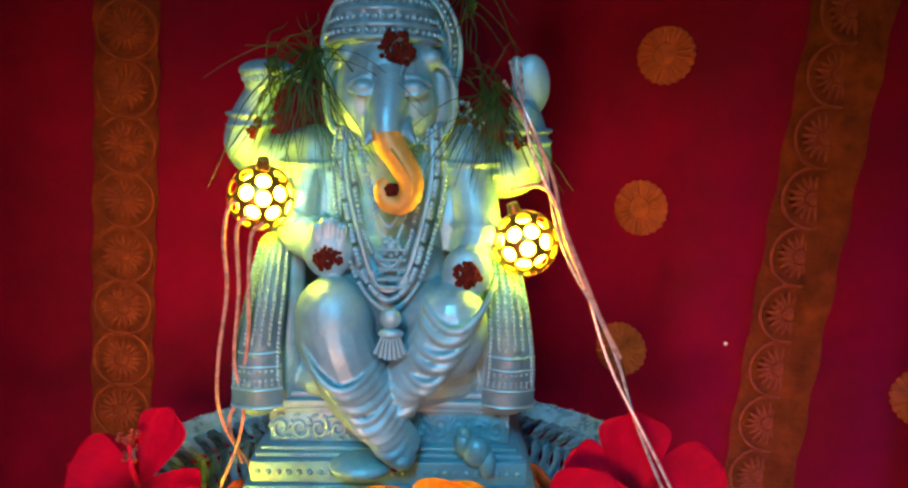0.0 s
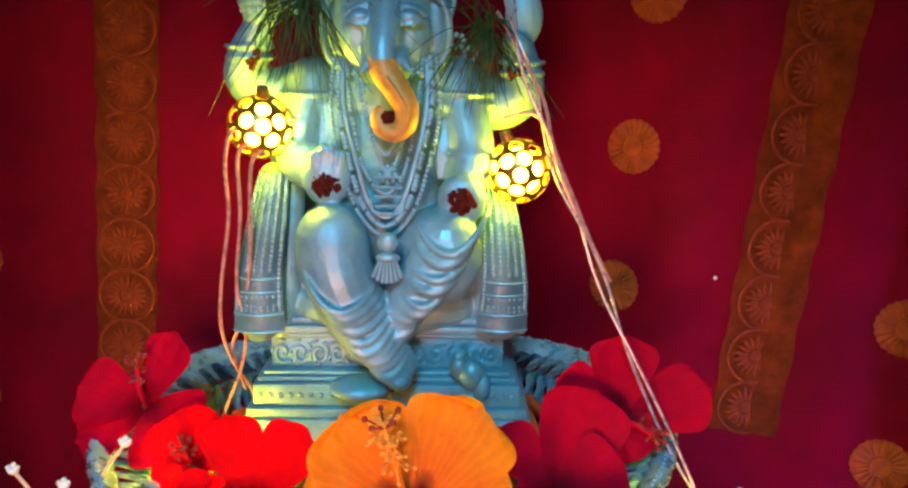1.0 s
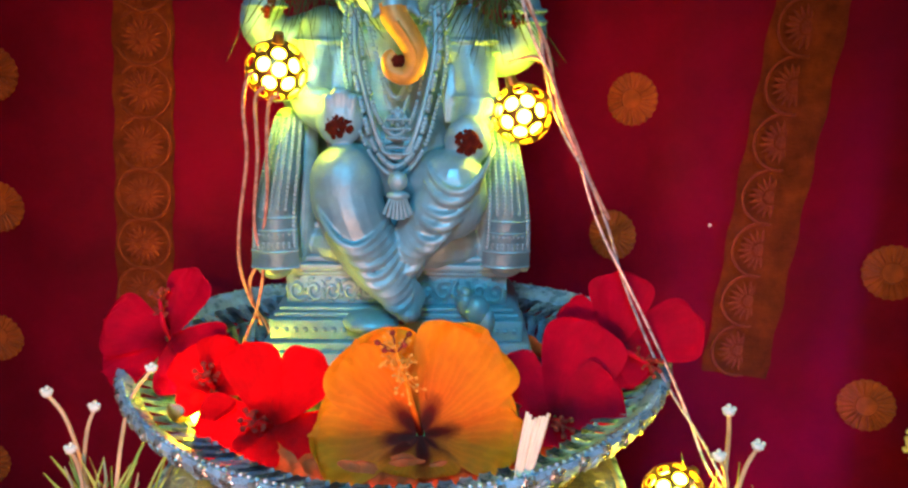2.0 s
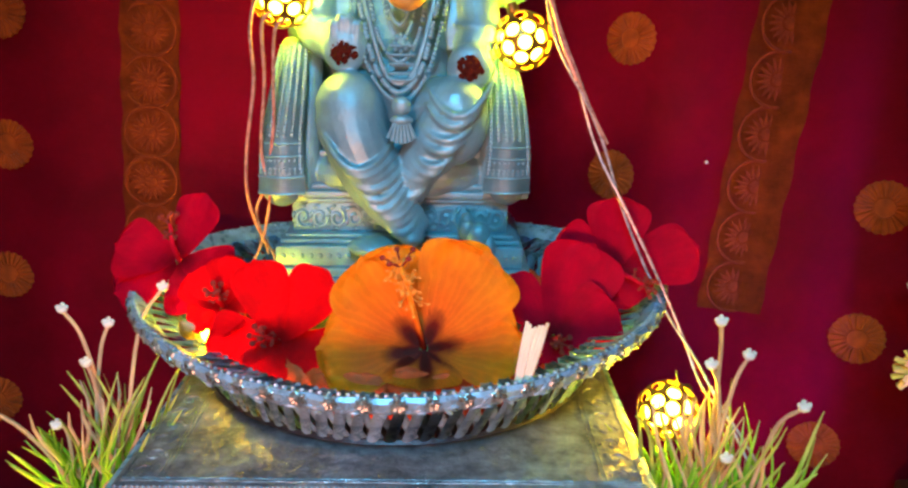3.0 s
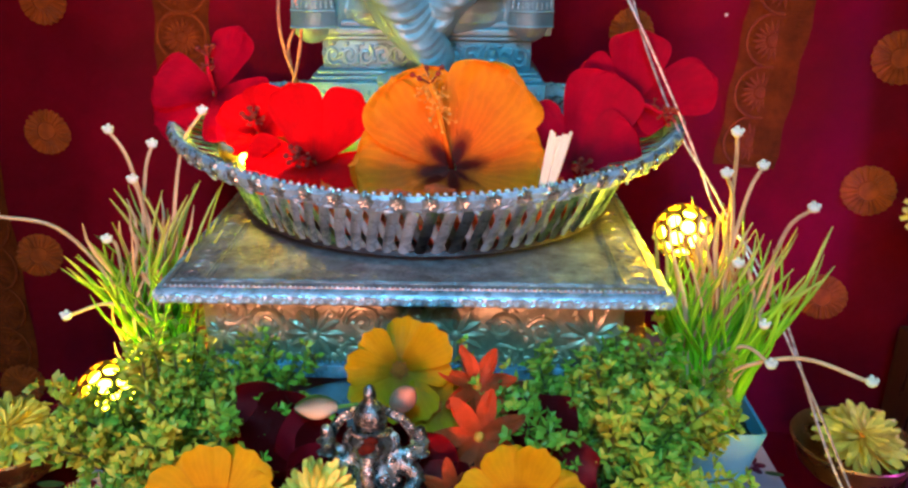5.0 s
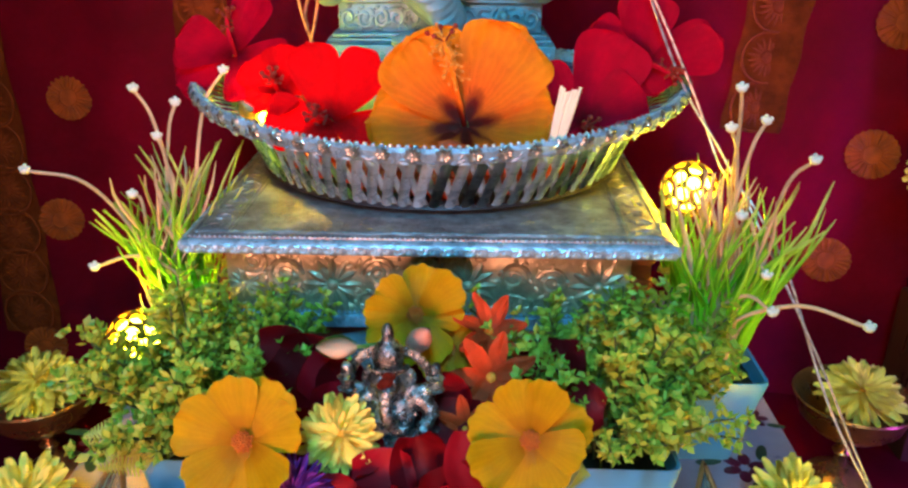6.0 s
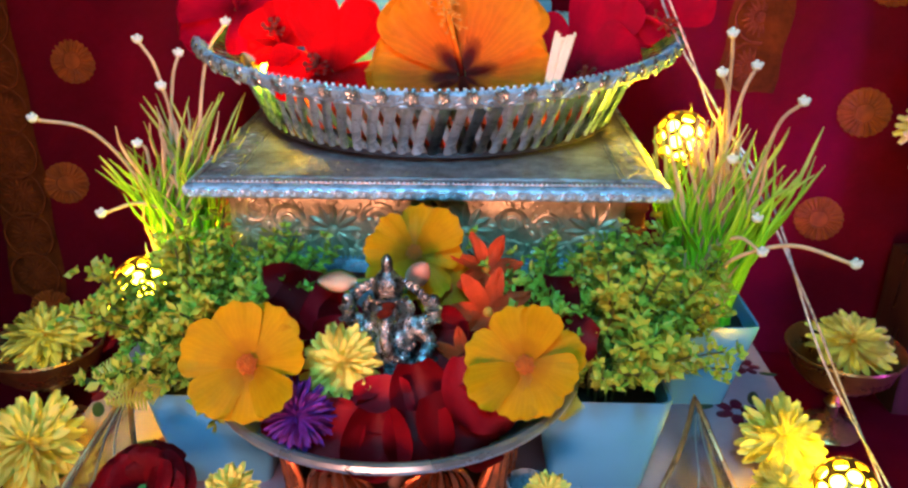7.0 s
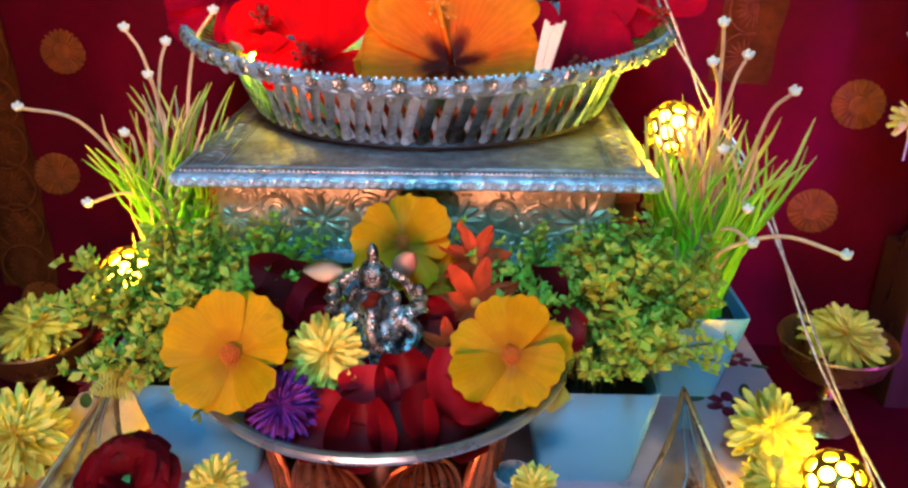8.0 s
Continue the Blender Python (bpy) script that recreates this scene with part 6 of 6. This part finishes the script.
def build_bush(at, seed, label, spread, count, lean):
    ob = thing("potted_bush", pose(*at), label, "plant", "plants in square pots")
    build_pot(ob, 0.036, 0.026, 0.064)
    rnd = random.Random(seed)
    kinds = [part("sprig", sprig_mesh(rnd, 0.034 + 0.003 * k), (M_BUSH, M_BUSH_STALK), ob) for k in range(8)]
    used = set()
    for k in range(count):
        a, d = rnd.random() * 6.28, math.sqrt(rnd.random())
        out = Vector((math.cos(a) * d * spread[0], math.sin(a) * d * spread[1], 0))
        foot = Vector((out.x * 0.55, out.y * 0.55, 0.057 + (0.018 * rnd.random() + 0.007) * (1 - d * 0.5))) + Vector((lean * d * 0.3, 0, 0))
        n = Vector((out.x * 11 + rnd.uniform(-0.25, 0.25), out.y * 16 + rnd.uniform(-0.25, 0.25), 0.95 - 0.50 * d))
        m = facing(foot, n, rnd.uniform(0, 360), rnd.uniform(0.85, 1.35) * (0.9 + 0.25 * d))
        o = kinds[k % 8]
        if o.name in used:
            again(o, m)
        else:
            used.add(o.name)
            o.matrix_local = m
    for k in range(26):
        a, d = rnd.random() * 6.28, 0.024 * math.sqrt(rnd.random())
        p = Vector((d * math.cos(a), d * math.sin(a), 0.052))
        part("stalk", tube(bmesh.new(), spline([p, p * 1.1 + Vector((0, 0, 0.012)), p * 1.5 + Vector((0, 0, 0.012 + 0.01 * rnd.random()))], 3), 0.0008, 5), M_BUSH_STALK, ob)
    return ob


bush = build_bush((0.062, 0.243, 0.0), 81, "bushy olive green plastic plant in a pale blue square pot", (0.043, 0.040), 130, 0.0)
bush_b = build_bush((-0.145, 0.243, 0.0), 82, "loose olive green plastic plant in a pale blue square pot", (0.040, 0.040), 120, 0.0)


def build_frond(ob, at, normal, spin, length):
    """A small fern frond: a rib with paired slim leaflets that shorten to the tip."""
    bm = bmesh.new()
    tube(bm, [(0, 0, 0), (0.001, length * 0.5, 0.002), (0, length, 0)], lambda t: 0.0005 * (1 - 0.6 * t), 5)
    for k in range(11):
        t = 0.12 + 0.08 * k
        for s in (-1, 1):
            L = 0.42 * length * (1 - t) ** 0.8 + 0.001
            tube(bm, [(0.0, length * t, 0.001), (s * L * 0.5, length * t + L * 0.30, 0.0014), (s * L, length * t + L * 0.45, 0.0)], lambda u: 0.0003 + 0.0007 * math.sin(math.pi * min(1, u + 0.1)), 5, 0.4)
    o = part("fern_frond", bm, M_FERN, ob, "light green fern frond")
    o.matrix_local = facing(at, normal, spin)


def blade_mesh(rnd, L, bend):
    """A narrow blade that rises upright, wavers and leans over at its end."""
    side, ph, wave = rnd.uniform(-0.22, 0.22), rnd.random() * 6.28, rnd.uniform(0.05, 0.10)
    pts = []
    for i in range(13):
        t = i / 12
        pts.append((L * (bend * t ** 2.5 + wave * t * math.sin(5.5 * t + ph)), L * (side * t * t + wave * t * math.sin(4.5 * t + 2 * ph)), L * (t - 0.35 * bend * t ** 3)))
    return tube(bmesh.new(), pts, lambda t: 0.0016 * (1 - t) ** 0.4 + 0.0003, 6, 0.6)


for x, y, z, n, spin, L in ((0.010, -0.040, 0.082, (0.1, -0.9, 0.4), 12, 0.019), (-0.016, -0.040, 0.074, (0, -0.9, 0.4), 150, 0.017), (0.028, -0.038, 0.079, (0.3, -0.9, 0.4), -35, 0.018)):
    build_frond(bush, (x, y, z), n, spin, L)
for x, y, z, n, spin, L in ((-0.030, -0.038, 0.080, (-0.2, -0.9, 0.4), 100, 0.030), (-0.026, -0.038, 0.074, (-0.2, -0.9, 0.4), 118, 0.030), (-0.018, -0.040, 0.070, (-0.1, -0.9, 0.4), 80, 0.022), (0.012, -0.040, 0.072, (0, -0.9, 0.4), -20, 0.018)):
    build_frond(bush_b, (x, y, z), n, spin, L)


def build_grass(at, seed, label, count, height, tips):
    ob = thing("potted_grass", pose(*at), label, "plant", "grass plants beside the stool")
    build_pot(ob, 0.030, 0.018, 0.064)
    rnd = random.Random(seed)
    kinds = [part("blade", blade_mesh(rnd, height * (0.45 + 0.07 * k), 0.02 + 0.05 * (k % 5)), M_GRASS if k % 5 else M_STEM, ob) for k in range(12)]
    used = set()
    for k in range(count):
        a, d = rnd.random() * 6.28, 0.018 * math.sqrt(rnd.random())
        m = pose(d * math.cos(a), d * math.sin(a), 0.054, rnd.gauss(0, 5), rnd.gauss(-2, 5) + 160 * d * rnd.random() ** 3, 57.3 * a + rnd.uniform(-30, 30))
        o = kinds[rnd.randrange(12)]
        if o.name in used:
            again(o, m)
        else:
            used.add(o.name)
            o.matrix_local = m
    base = Vector(at)
    for k, tip in enumerate(tips):
        e = Vector(tip) - base
        root = Vector((e.x * 0.12, e.y * 0.12, 0.056))
        mid = root.lerp(e, 0.50) + Vector((-0.38 * e.x + 0.016 * math.sin(3 * k), 0.006 * math.cos(5 * k), 0.022 if e.z > 0.09 else -0.012))
        st = part("flower_stem", tube(bmesh.new(), spline([root, root.lerp(mid, 0.5) + Vector((0, 0, 0.008)), mid, mid.lerp(e, 0.55) + Vector((-0.10 * e.x, 0, 0.010)), e], 6), lambda t: 0.0013 - 0.0003 * t, 6), M_STEM, ob, "pale thin stem")
        bm = ball(bmesh.new(), e, (0.0030, 0.0026, 0.0022), 9, 6)
        for j in range(4):
            a = j * 1.6
            ball(bm, e + Vector((0.0022 * math.cos(a), 0.001 * math.sin(a), 0.0014 + 0.001 * math.sin(a))), 0.0014, 7, 5)
        part("bud_tip", bm, M_TIP, st, "mint white bud tip")
    return ob


build_grass((0.139, 0.320, 0.0), 91, "bright green plastic grass with pale budded stems in a square pot", 190, 0.112,
            [(0.132, 0.307, 0.236), (0.127, 0.3, 0.216), (0.147, 0.305, 0.219), (0.164, 0.276, 0.206), (0.19, 0.239, 0.13), (0.153, 0.285, 0.137), (0.15, 0.262, 0.126), (0.136, 0.29, 0.17)])
build_grass((-0.192, 0.335, 0.0), 92, "green plastic grass with pale budded stems in a square pot", 170, 0.114,
            [(-0.211, 0.345, 0.224), (-0.195, 0.331, 0.199), (-0.187, 0.345, 0.216), (-0.16, 0.357, 0.233), (-0.265, 0.31, 0.184), (-0.227, 0.295, 0.131), (-0.212, 0.325, 0.165)])


# ---- glass leaf plates beside the pots ----
def build_glass_leaf(tip, left, right, label):
    tip, left, right = Vector(tip), Vector(left), Vector(right)
    ob = thing("glass_leaf_dish", Matrix.Translation((left + right) / 2), label, "dish")
    c = (left + right) / 2

    def at(u, v):
        s = 2 * u - 1
        p = left.lerp(right, u).lerp(tip, v ** 0.8)
        return p - c + Vector((0, -0.012 * (1 - s * s) * (1 - v) - 0.006 * math.sin(v * 3), 0.0))
    part("pane", sheet(bmesh.new(), at, 12, 12, 0.0022), M_GLASS, ob)
    tube(bm := bmesh.new(), [at(0, k / 16) for k in range(17)] + [at(1, 1 - k / 16) for k in range(1, 17)], 0.0014, 7)
    part("gilt_edge", bm, M_GILT, ob)
    for j in range(2):
        q = 0.35 + 0.3 * j
        part("etched_vein", tube(bmesh.new(), [Vector(at(q + 0.06 * math.sin(6 * t), 0.05 + 0.8 * t)) + Vector((0, -0.0016, 0)) for t in (k / 8 for k in range(9))], 0.0005, 5), M_STEEL, ob)


build_glass_leaf((-0.191, 0.222, 0.062), (-0.212, 0.168, 0.03), (-0.171, 0.176, 0.025), "clear glass leaf dish with worn gilt edge beside the pot")
build_glass_leaf((0.111, 0.222, 0.06), (0.086, 0.178, 0.03), (0.127, 0.182, 0.028), "clear glass leaf dish with worn gilt edge beside the pot")


# ---- brass goblets with chrysanthemums ----
def build_goblet(at, label):
    ob = thing("brass_goblet", pose(*at), label, "goblet", "brass goblets beside the table")
    part("foot", lathe(bmesh.new(), [(0, 0), (0.022, 0), (0.0235, 0.002), (0.021, 0.005), (0.012, 0.009), (0.006, 0.014), (0, 0.014)], 40), M_BRASS, ob)
    part("stem", lathe(bmesh.new(), [(0, 0.012), (0.0055, 0.014), (0.0045, 0.022), (0.0075, 0.026), (0.0045, 0.030), (0.005, 0.042), (0, 0.042)], 28), M_BRASS, ob)
    part("cup", lathe(bmesh.new(), [(0, 0.040), (0.010, 0.041), (0.026, 0.047), (0.036, 0.057), (0.041, 0.072), (0.0428, 0.074), (0.042, 0.0755), (0.0395, 0.073), (0.034, 0.060), (0.022, 0.050), (0, 0.0455)], 56), M_BRASS, ob)
    return ob


build_goblet((0.272, 0.387, CLOTH_Z + 0.004), "brass goblet holding a pale yellow chrysanthemum on the red cloth")
build_goblet((-0.326, 0.375, CLOTH_Z + 0.004), "brass goblet holding a pale yellow chrysanthemum on the red cloth")
build_chrysanthemum((0.272, 0.380, 0.001), (0.0, -0.36, 0.93), 0, 0.0325, 101, "pale yellow chrysanthemum resting in a brass goblet")
build_chrysanthemum((-0.322, 0.369, 0.002), (0.1, -0.36, 0.93), 0, 0.0325, 102, "pale yellow chrysanthemum resting in a brass goblet")


# ---- small silver cup ----
ob = thing("silver_cup", pose(0.0215, 0.189, 0.0) @ Matrix.Diagonal((0.66, 0.66, 1.08, 1)), "small embossed silver cup standing between bowl and pot", "cup")
part("body", lathe(bmesh.new(), [(0, 0), (0.013, 0), (0.014, 0.002), (0.010, 0.006), (0.013, 0.014), (0.0155, 0.024), (0.0165, 0.026), (0.015, 0.0265), (0.0115, 0.014), (0, 0.010)], 40, wave=lambda a: 1 + 0.03 * math.cos(14 * a)), M_SILVER, ob)


# ---- garland at the side post ----
ob = thing("hanging_garland", pose(0.312, 0.43, 0.212), "string of yellow and white flowers hanging by the side post", "garland")
part("string", tube(bmesh.new(), [(0, 0, 0.30), (0.001, 0, 0.1), (0, 0, -0.09)], 0.0008, 5), M_CREAM, ob)
rnd = random.Random(7)
for k in range(5):
    z = 0.20 - 0.065 * k
    bm = bmesh.new()
    for j in range(30):
        a, e = j * 2.4, -0.9 + 1.8 * j / 30
        d = Vector((math.cos(a) * math.cos(e), math.sin(a) * math.cos(e), math.sin(e)))
        tube(bm, [d * 0.003, d * 0.010 + Vector((0, 0, 0.001)), d * 0.0165], lambda t: 0.0008 + 0.0022 * math.sin(2.6 * t), 5, 0.5)
    o = part("blossom", bm, M_CHRYS if k % 2 == 0 else M_CREAM, ob)
    o.location = (0, 0, z)
